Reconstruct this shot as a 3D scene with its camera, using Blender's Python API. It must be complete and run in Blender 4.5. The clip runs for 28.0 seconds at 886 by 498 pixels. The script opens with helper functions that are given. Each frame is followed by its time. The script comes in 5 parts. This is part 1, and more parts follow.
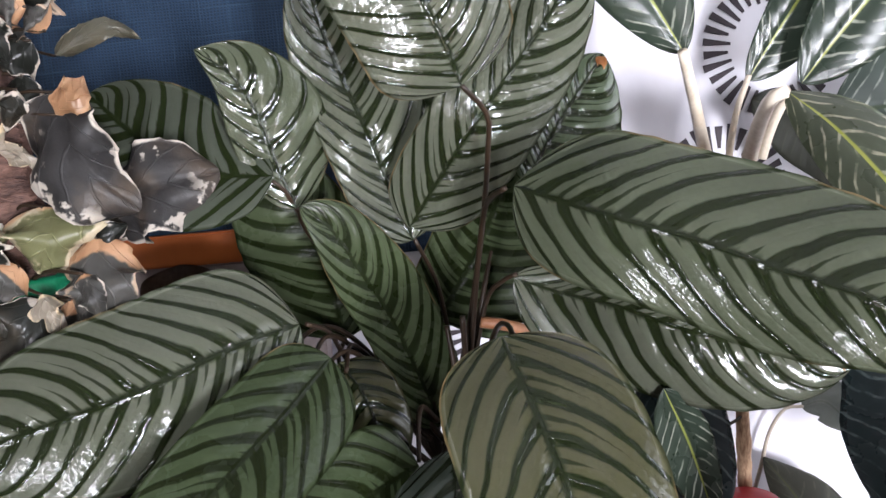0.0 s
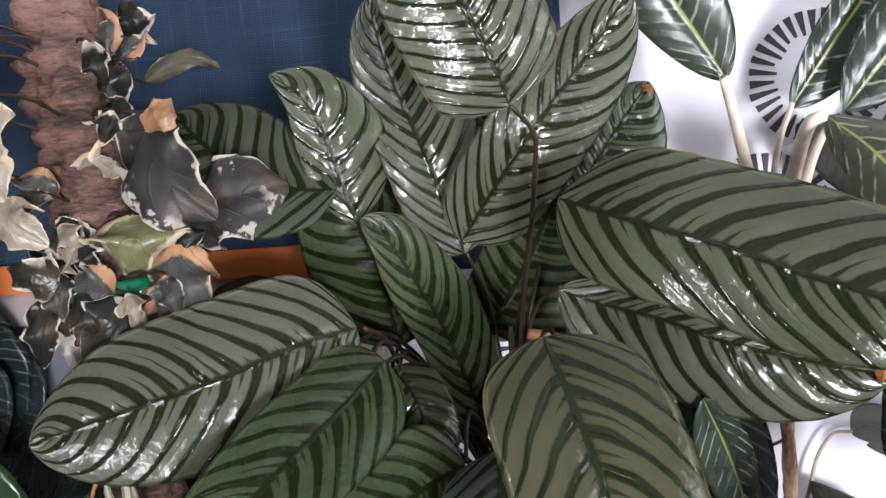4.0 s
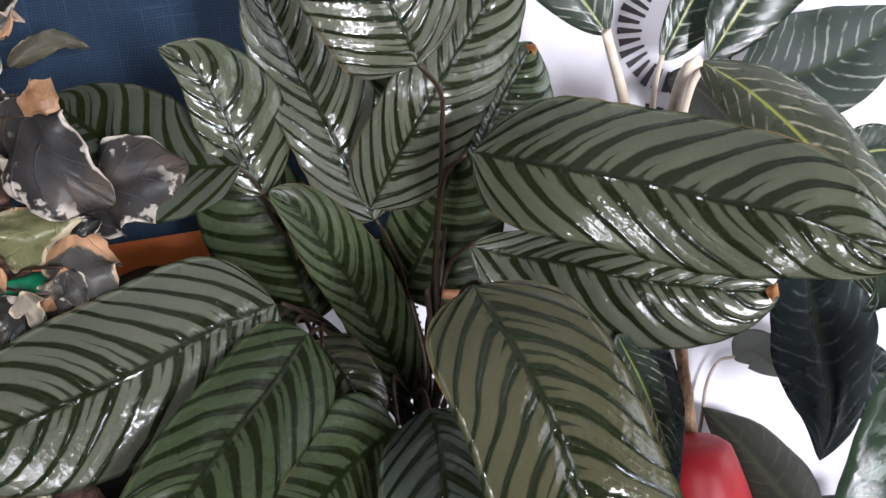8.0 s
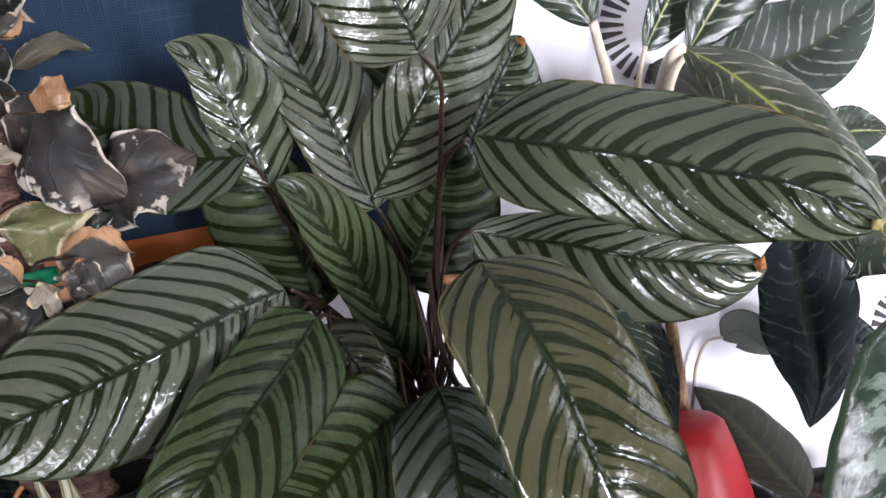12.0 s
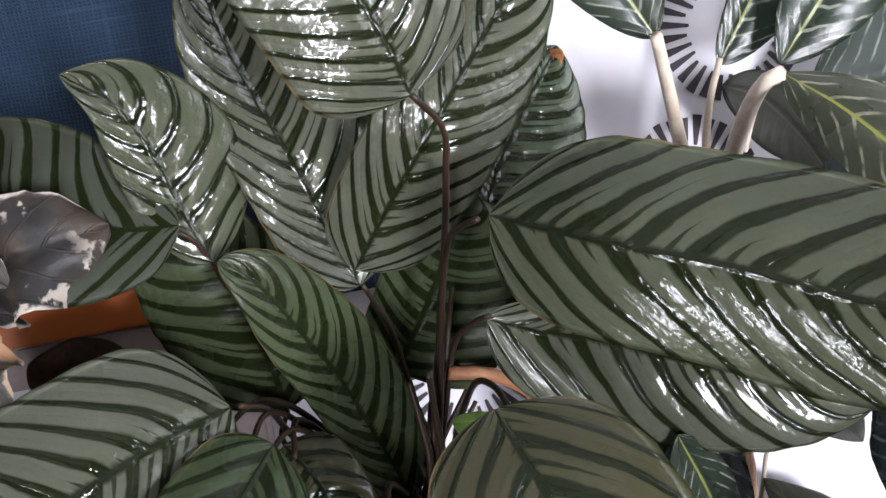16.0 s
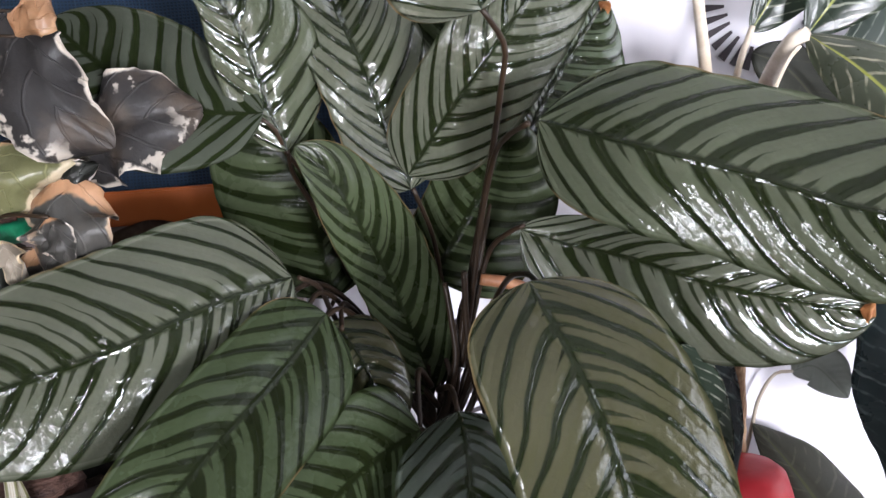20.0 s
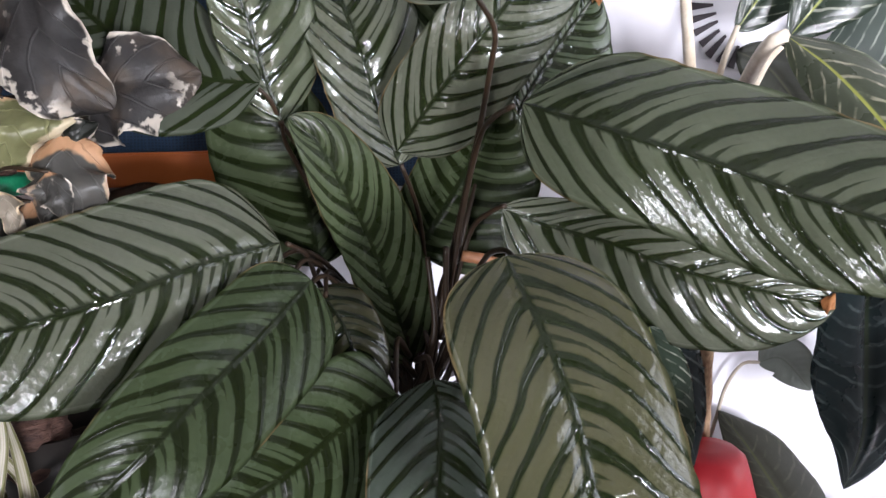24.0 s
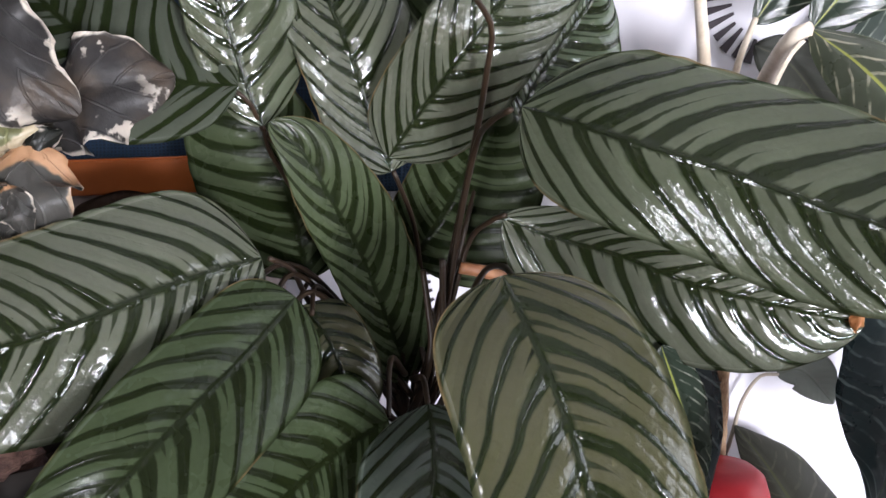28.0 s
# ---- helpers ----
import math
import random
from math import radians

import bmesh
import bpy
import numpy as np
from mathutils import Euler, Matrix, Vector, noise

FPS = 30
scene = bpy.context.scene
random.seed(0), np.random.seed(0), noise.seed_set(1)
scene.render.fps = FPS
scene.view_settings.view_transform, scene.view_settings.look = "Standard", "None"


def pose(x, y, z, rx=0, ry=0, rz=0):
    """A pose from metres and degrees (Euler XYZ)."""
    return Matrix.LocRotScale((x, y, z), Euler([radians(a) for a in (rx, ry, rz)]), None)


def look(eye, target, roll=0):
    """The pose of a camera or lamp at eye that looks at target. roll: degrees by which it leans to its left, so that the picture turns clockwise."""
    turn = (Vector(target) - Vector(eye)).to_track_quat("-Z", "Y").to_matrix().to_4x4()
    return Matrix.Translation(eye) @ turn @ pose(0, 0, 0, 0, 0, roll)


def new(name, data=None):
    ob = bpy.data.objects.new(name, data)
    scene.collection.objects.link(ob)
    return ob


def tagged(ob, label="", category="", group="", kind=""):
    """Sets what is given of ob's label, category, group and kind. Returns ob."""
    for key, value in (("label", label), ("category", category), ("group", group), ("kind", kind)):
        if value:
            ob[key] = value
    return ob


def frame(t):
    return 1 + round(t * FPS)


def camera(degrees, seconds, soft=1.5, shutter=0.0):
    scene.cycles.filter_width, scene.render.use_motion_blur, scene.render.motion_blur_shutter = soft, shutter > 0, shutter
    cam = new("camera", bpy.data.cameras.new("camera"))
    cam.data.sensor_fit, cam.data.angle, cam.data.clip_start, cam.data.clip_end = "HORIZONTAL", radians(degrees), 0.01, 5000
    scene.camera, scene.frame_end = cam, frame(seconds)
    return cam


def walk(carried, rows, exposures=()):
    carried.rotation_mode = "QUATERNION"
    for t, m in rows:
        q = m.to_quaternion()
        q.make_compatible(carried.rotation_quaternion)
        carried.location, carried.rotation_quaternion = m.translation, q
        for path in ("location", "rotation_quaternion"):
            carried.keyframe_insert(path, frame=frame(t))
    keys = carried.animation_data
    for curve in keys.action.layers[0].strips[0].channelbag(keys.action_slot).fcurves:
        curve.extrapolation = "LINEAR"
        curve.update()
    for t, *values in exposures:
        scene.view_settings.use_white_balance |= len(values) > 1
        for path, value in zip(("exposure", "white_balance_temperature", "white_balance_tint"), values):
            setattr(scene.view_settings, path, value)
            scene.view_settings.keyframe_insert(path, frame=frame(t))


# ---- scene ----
cam = camera(57.7, 28.0, 1.5)
METRES, EYE, TILT, LEAN, TURN = 0.85, 0.42, -8.0, 5.0, 0.0
ROWS = [
    (0.0, 0.0, 0.0, 0.0, -0.0, 0.0, 0.0),
    (0.5, 0.0015, -0.1035, -0.0421, 0.34, 2.31, -0.95),
    (1.0, -0.022, -0.1634, -0.0895, -0.31, 3.54, -0.53),
    (1.5, -0.029, -0.1702, -0.0985, -0.52, 3.75, 0.05),
    (2.0, -0.021, -0.1241, -0.0738, -0.2, 4.32, -0.24),
    (2.5, 0.0096, -0.0637, -0.0458, 1.3, 3.77, -0.92),
    (3.0, 0.032, -0.0389, -0.0307, 3.7, 2.64, -1.8),
    (3.5, 0.0218, -0.0383, -0.0173, 4.86, 2.88, -1.62),
    (5.5, -0.0191, -0.0054, -0.0249, -1.35, 2.4, 2.06),
    (6.0, -0.0172, -0.0105, -0.0269, -3.32, 2.4, 2.57),
    (6.5, -0.0165, -0.0195, -0.024, -4.66, 2.43, 3.27),
    (7.0, -0.0195, -0.0254, -0.0197, -5.7, 3.07, 4.52),
    (7.5, -0.0223, -0.0326, -0.0327, -5.76, 2.24, 4.81),
    (8.0, -0.0324, -0.0328, -0.0347, -5.97, 1.82, 4.53),
    (8.5, -0.0404, -0.0304, -0.0327, -6.23, 2.07, 4.61),
    (9.0, -0.0358, -0.0242, -0.0478, -6.84, 1.8, 4.23),
    (9.5, -0.0423, -0.0265, -0.0349, -7.49, 1.42, 4.74),
    (10.0, -0.044, -0.0352, -0.0326, -7.33, 1.65, 5.74),
    (10.5, -0.0431, -0.0426, -0.0401, -7.4, 1.92, 5.83),
    (11.0, -0.0433, -0.0513, -0.0464, -7.63, 2.58, 6.39),
    (11.5, -0.0529, -0.0525, -0.0536, -7.55, 2.62, 6.25),
    (13.5, -0.0426, 0.0051, -0.031, -7.42, 2.24, 6.7),
    (14.0, -0.0261, 0.0344, -0.001, -6.39, 1.97, 6.22),
    (14.5, -0.0125, 0.0696, 0.0012, -6.32, 0.86, 5.73),
    (15.0, -0.0123, 0.0744, 0.0111, -5.86, 0.06, 6.25),
    (15.5, -0.0117, 0.0748, 0.0186, -5.73, 0.17, 5.72),
    (16.0, -0.0156, 0.0872, 0.0194, -5.61, 0.16, 5.43),
    (16.5, -0.018, 0.0727, 0.0211, -5.34, 0.6, 5.02),
    (17.0, -0.0027, 0.0649, 0.0245, -5.78, 1.12, 5.32),
    (17.5, -0.015, 0.0585, 0.0037, -5.73, 1.06, 4.72),
    (18.0, -0.0279, 0.0496, -0.0093, -4.96, 0.6, 3.19),
    (18.5, -0.0301, 0.0473, -0.0131, -4.82, 0.34, 2.43),
    (19.0, -0.0314, 0.0446, -0.0189, -4.7, 0.3, 0.75),
    (19.5, -0.0386, 0.0403, -0.0158, -4.75, 0.34, -0.15),
    (20.0, -0.0398, 0.0375, -0.0246, -4.77, -0.58, -0.18),
    (20.5, -0.0334, 0.0324, -0.0424, -5.95, -1.88, 0.21),
    (21.0, -0.0328, 0.0219, -0.0483, -6.07, -2.07, 0.36),
    (21.5, -0.037, 0.014, -0.0457, -5.93, -1.99, 0.0),
    (23.5, -0.0356, 0.0349, -0.0385, -5.99, -1.89, -3.5),
    (24.0, -0.0375, 0.0188, -0.0308, -5.47, -1.55, -3.15),
    (24.5, -0.0352, 0.0136, -0.0351, -5.26, -1.66, -2.29),
    (25.0, -0.0264, 0.0222, -0.0367, -5.13, -1.99, -1.63),
    (25.5, -0.0249, 0.0313, -0.033, -5.32, -2.1, -1.91),
    (26.0, -0.0232, 0.0374, -0.0308, -5.4, -2.06, -2.35),
    (26.5, -0.0282, 0.0339, -0.0322, -5.16, -1.43, -3.17),
    (27.0, -0.0288, 0.0345, -0.0325, -5.22, -1.46, -3.42),
    (27.5, -0.0288, 0.0393, -0.0301, -5.13, -1.58, -3.18),
    (28.0, -0.0263, 0.0522, -0.02, -4.71, -2.09, -2.83),
]
EXPOSURES = [(0.0, 0.72), (1.0, 0.42), (2.0, 0.41), (3.0, 0.60), (7.0, 0.48), (8.0, 0.45), (9.0, 0.51), (10.0, 0.48), (11.0, 0.55), (14.0, 0.34), (15.0, 0.60), (16.0, 0.49), (17.0, 0.40), (18.0, 0.59), (19.0, 0.60), (21.0, 0.79), (24.0, 0.65), (28.0, 0.67)]
walk(cam, [(t, pose(0, 0, EYE, TILT, LEAN, TURN) @ pose(METRES * x, METRES * y, METRES * z, 90 + pitch, roll, yaw)) for t, x, y, z, yaw, pitch, roll in ROWS],
     EXPOSURES)

# ---- world and light ----
world = bpy.data.worlds.new("sky")
scene.world = world
world.use_nodes = True
wn = world.node_tree.nodes
sky = wn.new("ShaderNodeTexSky")
sky.sky_type, sky.sun_disc, sky.sun_elevation, sky.sun_rotation = "NISHITA", False, radians(40), radians(150)
wn["Background"].inputs["Strength"].default_value = 0.12
world.node_tree.links.new(sky.outputs["Color"], wn["Background"].inputs["Color"])

sun = new("sun", bpy.data.lights.new("sun", "SUN"))
sun.data.energy, sun.data.angle, sun.data.color = 1.0, radians(12), (1.0, 0.95, 0.88)
sun.matrix_world = look((1.5, -2.0, 2.4), (0, 0.3, 0.3))


def opening_lamp(name, where, at, w, h, watts, colour):
    """An area lamp in a wall's opening: the east window's sky light, or light added on the south."""
    lamp = new(name, bpy.data.lights.new(name, "AREA"))
    lamp.data.shape, lamp.data.size, lamp.data.size_y = "RECTANGLE", w, h
    lamp.data.energy, lamp.data.color = watts, colour
    lamp.matrix_world = look(where, at)
    return lamp


# ---- materials ----
class Nodes:
    """Short calls for building a node material."""

    def __init__(self, name):
        self.m = bpy.data.materials.new(name)
        self.m.use_nodes = True
        self.t = self.m.node_tree
        self.b = self.t.nodes["Principled BSDF"]

    def add(self, kind, **at):
        n = self.t.nodes.new(kind)
        for k, v in at.items():
            if k == "operation":
                n.operation = v
            elif k == "data_type":
                n.data_type = v
            elif k == "blend_type":
                n.blend_type = v
        return n

    def put(self, socket, v):
        if isinstance(v, bpy.types.NodeSocket):
            self.t.links.new(v, socket)
        else:
            socket.default_value = v

    def op(self, operation, a, b=0.0, c=0.0):
        n = self.add("ShaderNodeMath", operation=operation)
        for i, v in enumerate((a, b, c)):
            self.put(n.inputs[i], v)
        return n.outputs[0]

    def mix(self, f, a, b):
        n = self.add("ShaderNodeMix", data_type="RGBA")
        self.put(n.inputs[0], f)
        for i, v in ((6, a), (7, b)):
            self.put(n.inputs[i], v if isinstance(v, bpy.types.NodeSocket) else (*v, 1.0))
        return n.outputs[2]

    def noise(self, scale, detail=3.0, vector=None, rough=0.55):
        n = self.add("ShaderNodeTexNoise")
        n.inputs["Scale"].default_value, n.inputs["Detail"].default_value = scale, detail
        n.inputs["Roughness"].default_value = rough
        self.put(n.inputs["Vector"], vector or self.where())
        return n.outputs["Fac"]

    def where(self):
        return self.add("ShaderNodeTexCoord").outputs["Object"]

    def uv(self):
        n = self.add("ShaderNodeSeparateXYZ")
        self.put(n.inputs[0], self.add("ShaderNodeTexCoord").outputs["UV"])
        return n.outputs[0], n.outputs[1]

    def step(self, v, lo, hi):
        """0 below lo, 1 above hi, smooth between."""
        n = self.add("ShaderNodeMapRange")
        n.interpolation_type = "SMOOTHSTEP"
        self.put(n.inputs[0], v)
        self.put(n.inputs[1], lo)
        self.put(n.inputs[2], hi)
        return n.outputs[0]

    def bump(self, height, strength=0.3, distance=0.001):
        n = self.add("ShaderNodeBump")
        n.inputs["Strength"].default_value, n.inputs["Distance"].default_value = strength, distance
        self.put(n.inputs["Height"], height)
        self.put(self.b.inputs["Normal"], n.outputs[0])

    def finish(self, colour, rough=0.5, spec=0.5, **more):
        self.put(self.b.inputs["Base Color"], colour if isinstance(colour, bpy.types.NodeSocket) else (*colour, 1.0))
        self.put(self.b.inputs["Roughness"], rough)
        self.put(self.b.inputs["Specular IOR Level"], spec)
        for k, v in more.items():
            self.put(self.b.inputs[k.replace("_", " ")], v)
        return self.m


def calathea_material(name, bands, light, dark, broadness=0.21, dull=0.0):
    """Dark feathered bands on grey-green, swept towards the tip, with short spurs between them and a dark midrib."""
    n = Nodes(name)
    u, v = n.uv()
    side = n.op("MULTIPLY_ADD", v, 2.0, -1.0)
    far = n.op("ABSOLUTE", side)
    hand = n.op("SIGN", side)
    wob = n.op("MULTIPLY_ADD", n.noise(26.0, 2.0), 0.044, -0.022)
    sweep = n.op("ADD", n.op("MULTIPLY_ADD", n.op("POWER", far, 2.0), 0.12, wob), n.op("MULTIPLY", far, 0.13))
    phase = n.op("MULTIPLY", n.op("ADD", n.op("SUBTRACT", u, sweep), n.op("MULTIPLY", hand, 0.016)), float(bands))
    tri = n.op("ABSOLUTE", n.op("SUBTRACT", n.op("FRACT", phase), 0.5))
    along = n.add("ShaderNodeCombineXYZ")
    n.put(along.inputs[0], n.op("MULTIPLY", phase, 3.2))
    n.put(along.inputs[1], n.op("MULTIPLY", far, 2.2))
    n.put(along.inputs[2], n.op("MULTIPLY", hand, 9.0))
    streak = n.noise(1.6, 4.0, along.outputs[0], 0.6)
    fray = n.op("MULTIPLY_ADD", streak, 0.20, -0.10)
    wide = n.op("ADD", n.op("MULTIPLY_ADD", far, -0.45 * broadness, broadness), fray)
    band = n.op("SUBTRACT", 1.0, n.step(tri, n.op("SUBTRACT", wide, 0.035), n.op("ADD", wide, 0.045)))
    offset = n.op("ADD", phase, 0.48)
    chance = n.add("ShaderNodeTexWhiteNoise")
    chance.noise_dimensions = "1D"
    n.put(chance.inputs["W"], n.op("MULTIPLY_ADD", hand, 37.3, n.op("FLOOR", offset)))
    reach = n.op("MULTIPLY_ADD", chance.outputs["Value"], 0.62, 0.10)
    between = n.op("ABSOLUTE", n.op("SUBTRACT", n.op("FRACT", offset), 0.5))
    short = n.op("ADD", n.op("MULTIPLY", n.op("SUBTRACT", 1.0, n.op("DIVIDE", far, reach)), 0.085), n.op("MULTIPLY", fray, 0.35))
    spur = n.op("SUBTRACT", 1.0, n.step(between, n.op("SUBTRACT", short, 0.02), n.op("ADD", short, 0.025)))
    rib = n.op("SUBTRACT", 1.0, n.step(far, 0.022, n.op("ADD", 0.075, fray)))
    margin = n.step(far, 0.95, 0.99)
    darkness = n.op("MINIMUM", 1.0, n.op("ADD", n.op("MAXIMUM", n.op("MAXIMUM", band, rib), n.op("MULTIPLY", spur, 0.9)), n.op("MULTIPLY", margin, 0.6)))
    broad, fine = n.noise(22.0, 4.0), n.noise(420.0, 2.0)
    lit = n.mix(n.op("MULTIPLY", broad, 0.8), light, tuple(c * 0.62 for c in light))
    lit = n.mix(n.op("MULTIPLY", fine, 0.30), lit, tuple(c * 1.25 for c in light))
    lit = n.mix(n.op("MULTIPLY", n.step(streak, 0.45, 0.75), 0.18), lit, (light[0] * 0.62, light[1] * 0.78, light[2] * 0.52))
    ink = n.mix(streak, tuple(c * 0.7 for c in dark), tuple(c * 1.9 for c in dark))
    old = n.step(n.noise(14.0, 4.0), 0.50, 0.62)
    spot = n.op("MULTIPLY", n.op("MULTIPLY", old, n.step(far, 0.965, 0.990)), 0.5)
    colour = n.mix(spot, n.mix(darkness, lit, ink), (0.30, 0.20, 0.10))
    wave = n.op("POWER", n.op("MULTIPLY", tri, 2.0), 0.6)
    crinkle = n.op("MULTIPLY_ADD", n.noise(230.0, 3.0, rough=0.5), 0.60, n.op("MULTIPLY", streak, 0.16))
    n.bump(n.op("ADD", n.op("ADD", wave, crinkle), n.op("MULTIPLY_ADD", fine, 0.03, n.op("MULTIPLY", n.step(far, 0.0, 0.07), 0.9))), {True: 0.30, False: 0.60}[dull > 0] if dull >= 0 else 0.38, 0.0013)
    rough = n.op("ADD", n.op("MULTIPLY_ADD", n.noise(60.0, 3.0), 0.16 + dull, 0.030 + 0.8 * dull), n.op("MULTIPLY", n.step(far, 0.90, 0.97), 0.38))
    return n.finish(colour, rough, n.op("MULTIPLY_ADD", n.step(far, 0.92, 0.97), -0.12 if dull > 0 else -0.5, 0.16 if dull > 0 else 0.58))


def aglaonema_material(name, base, vein, veins, rib_colour=(0.33, 0.40, 0.06), rough=0.16):
    n = Nodes(name)
    u, v = n.uv()
    far = n.op("ABSOLUTE", n.op("MULTIPLY_ADD", v, 2.0, -1.0))
    wob = n.op("MULTIPLY_ADD", n.noise(25.0, 3.0), 0.14, -0.07)
    phase = n.op("MULTIPLY", n.op("SUBTRACT", n.op("ADD", u, wob), n.op("MULTIPLY", n.op("POWER", far, 1.3), 0.20)), 11.0)
    tri = n.op("ABSOLUTE", n.op("SUBTRACT", n.op("FRACT", phase), 0.5))
    broken = n.step(n.noise(70.0, 3.0), 0.40, 0.58)
    line = n.op("MULTIPLY", n.op("MULTIPLY", n.op("SUBTRACT", 1.0, n.step(tri, 0.045, 0.12)), broken), veins)
    rib = n.op("SUBTRACT", 1.0, n.step(far, 0.020, 0.055))
    broad = n.noise(30.0, 4.0)
    green = n.mix(broad, base, tuple(c * 2.1 for c in base))
    colour = n.mix(rib, n.mix(n.op("MULTIPLY", line, 0.75), green, vein), rib_colour)
    n.bump(n.op("ADD", n.op("MULTIPLY", tri, 0.8), n.op("MULTIPLY", n.noise(130.0, 3.0), 0.5)), 0.35, 0.001)
    return n.finish(colour, n.op("MULTIPLY_ADD", broad, 0.24, rough), 0.5 if rough < 0.3 else 0.3)


def silver_material():
    n = Nodes("silver_leaf")
    u, v = n.uv()
    far = n.op("ABSOLUTE", n.op("MULTIPLY_ADD", v, 2.0, -1.0))
    phase = n.op("MULTIPLY", n.op("SUBTRACT", n.op("ADD", u, n.op("MULTIPLY", n.noise(18.0, 3.0), 0.22)), n.op("MULTIPLY", far, 0.28)), 9.0)
    tri = n.op("ABSOLUTE", n.op("SUBTRACT", n.op("FRACT", phase), 0.5))
    along = n.add("ShaderNodeCombineXYZ")
    n.put(along.inputs[0], n.op("MULTIPLY", phase, 1.3))
    n.put(along.inputs[1], n.op("MULTIPLY", v, 7.0))
    streak = n.noise(1.6, 6.0, along.outputs[0], 0.65)
    blot = n.step(n.op("ADD", n.op("MULTIPLY", streak, 0.9), n.op("MULTIPLY", tri, 0.30)), 0.50, 0.58)
    edge = n.op("SUBTRACT", 1.0, n.step(n.op("ADD", far, n.op("MULTIPLY_ADD", streak, 0.6, -0.3)), 0.74, 0.94))
    pale = n.mix(n.noise(90.0, 3.0), (0.13, 0.18, 0.145), (0.29, 0.35, 0.30))
    colour = n.mix(n.op("MULTIPLY", blot, edge), (0.026, 0.046, 0.026), pale)
    n.bump(n.op("ADD", n.op("ADD", tri, streak), n.op("MULTIPLY", n.noise(120.0, 3.0), 0.6)), 0.5, 0.0016)
    return n.finish(colour, n.op("MULTIPLY_ADD", streak, 0.25, 0.08), 0.6)


def ivy_material(name, body, rim, spread, dried=0.0, reach=0.09, ragged=1.2):
    """A leaf with a blotched middle and an irregular pale margin."""
    n = Nodes(name)
    u, v = n.uv()
    far = n.op("ABSOLUTE", n.op("MULTIPLY_ADD", v, 2.0, -1.0))
    out = n.op("MAXIMUM", far, n.op("MULTIPLY", n.op("ABSOLUTE", n.op("MULTIPLY_ADD", u, 2.0, -1.0)), 0.9))
    edge = n.step(n.op("ADD", out, n.op("MULTIPLY_ADD", n.noise(40.0, 5.0), ragged, -0.5 * ragged)), spread - 0.04, spread + 0.04)
    blot = n.op("MULTIPLY", n.step(n.noise(62.0, 4.0), 0.60, 0.64), n.step(out, 0.40, 0.75))
    edge = n.op("MAXIMUM", edge, n.op("MULTIPLY", blot, 0.8))
    veins = n.op("SUBTRACT", 1.0, n.step(n.op("ABSOLUTE", n.op("SUBTRACT", n.op("FRACT", n.op("MULTIPLY", n.op("SUBTRACT", u, n.op("MULTIPLY", far, 0.45)), 4.0)), 0.5)), 0.02, 0.07))
    tone = n.mix(n.noise(60.0, 4.0), body, tuple(c * 0.45 for c in body))
    tone = n.mix(n.op("MULTIPLY", veins, 0.35), tone, tuple(c * 1.5 for c in body))
    pale = n.mix(n.noise(140.0, 3.0), rim, tuple(c * 0.6 for c in rim))
    dry = n.op("MULTIPLY", n.step(n.op("ADD", n.op("SUBTRACT", reach, u), n.op("MULTIPLY_ADD", n.noise(45.0, 3.0), 0.5, -0.25)), 0.0, 0.05), dried)
    aged = n.op("MULTIPLY", n.step(n.noise(24.0, 5.0), 0.50, 0.72), 0.22)
    tone = n.mix(aged, tone, (0.30, 0.20, 0.12))
    colour = n.mix(dry, n.mix(edge, tone, pale), n.mix(n.noise(60.0, 4.0), (0.62, 0.38, 0.23), (0.40, 0.21, 0.10)))
    n.bump(n.op("ADD", n.op("MULTIPLY", veins, -0.4), n.noise(70.0, 5.0)), 0.7, 0.0020)
    return n.finish(colour, n.op("MULTIPLY_ADD", n.noise(45.0, 3.0), 0.25, 0.20 if ragged > 1 else 0.30), 0.5 if ragged > 1 else 0.30)


def plain(name, a, b, scale, rough=0.6, bump=0.3, distance=0.001, spec=0.4, stretch=None):
    """Two shades mixed by noise at two scales, with fine relief."""
    n = Nodes(name)
    where = n.where()
    if stretch:
        m = n.add("ShaderNodeMapping")
        n.put(m.inputs["Vector"], where)
        m.inputs["Scale"].default_value = stretch
        where = m.outputs[0]
    f = n.op("MULTIPLY_ADD", n.noise(scale, 5.0, where), 0.7, n.op("MULTIPLY", n.noise(scale * 7, 3.0, where), 0.3))
    n.bump(f, bump, distance)
    return n.finish(n.mix(n.step(f, 0.3, 0.7), a, b), rough, spec)


def pothos_material():
    """Glossy deep green with a few yellow-green flecks and streaks."""
    n = Nodes("pothos_leaf")
    u, v = n.uv()
    along = n.add("ShaderNodeCombineXYZ")
    n.put(along.inputs[0], n.op("MULTIPLY", u, 2.2))
    n.put(along.inputs[1], n.op("MULTIPLY", v, 7.0))
    fleck = n.step(n.noise(0.75, 6.0, along.outputs[0], 0.6), 0.550, 0.60)
    green = n.mix(n.noise(25.0, 4.0), (0.012, 0.040, 0.010), (0.034, 0.085, 0.022))
    rib = n.op("SUBTRACT", 1.0, n.step(n.op("ABSOLUTE", n.op("MULTIPLY_ADD", v, 2.0, -1.0)), 0.01, 0.04))
    colour = n.mix(n.op("MULTIPLY", rib, 0.5), n.mix(fleck, green, (0.36, 0.40, 0.07)), (0.10, 0.17, 0.04))
    n.bump(n.op("ADD", n.noise(45.0, 4.0), n.op("MULTIPLY", n.noise(190.0, 2.0), 0.2)), 0.3, 0.0025)
    return n.finish(colour, n.op("MULTIPLY_ADD", n.noise(30.0, 3.0), 0.15, 0.12), 0.75)


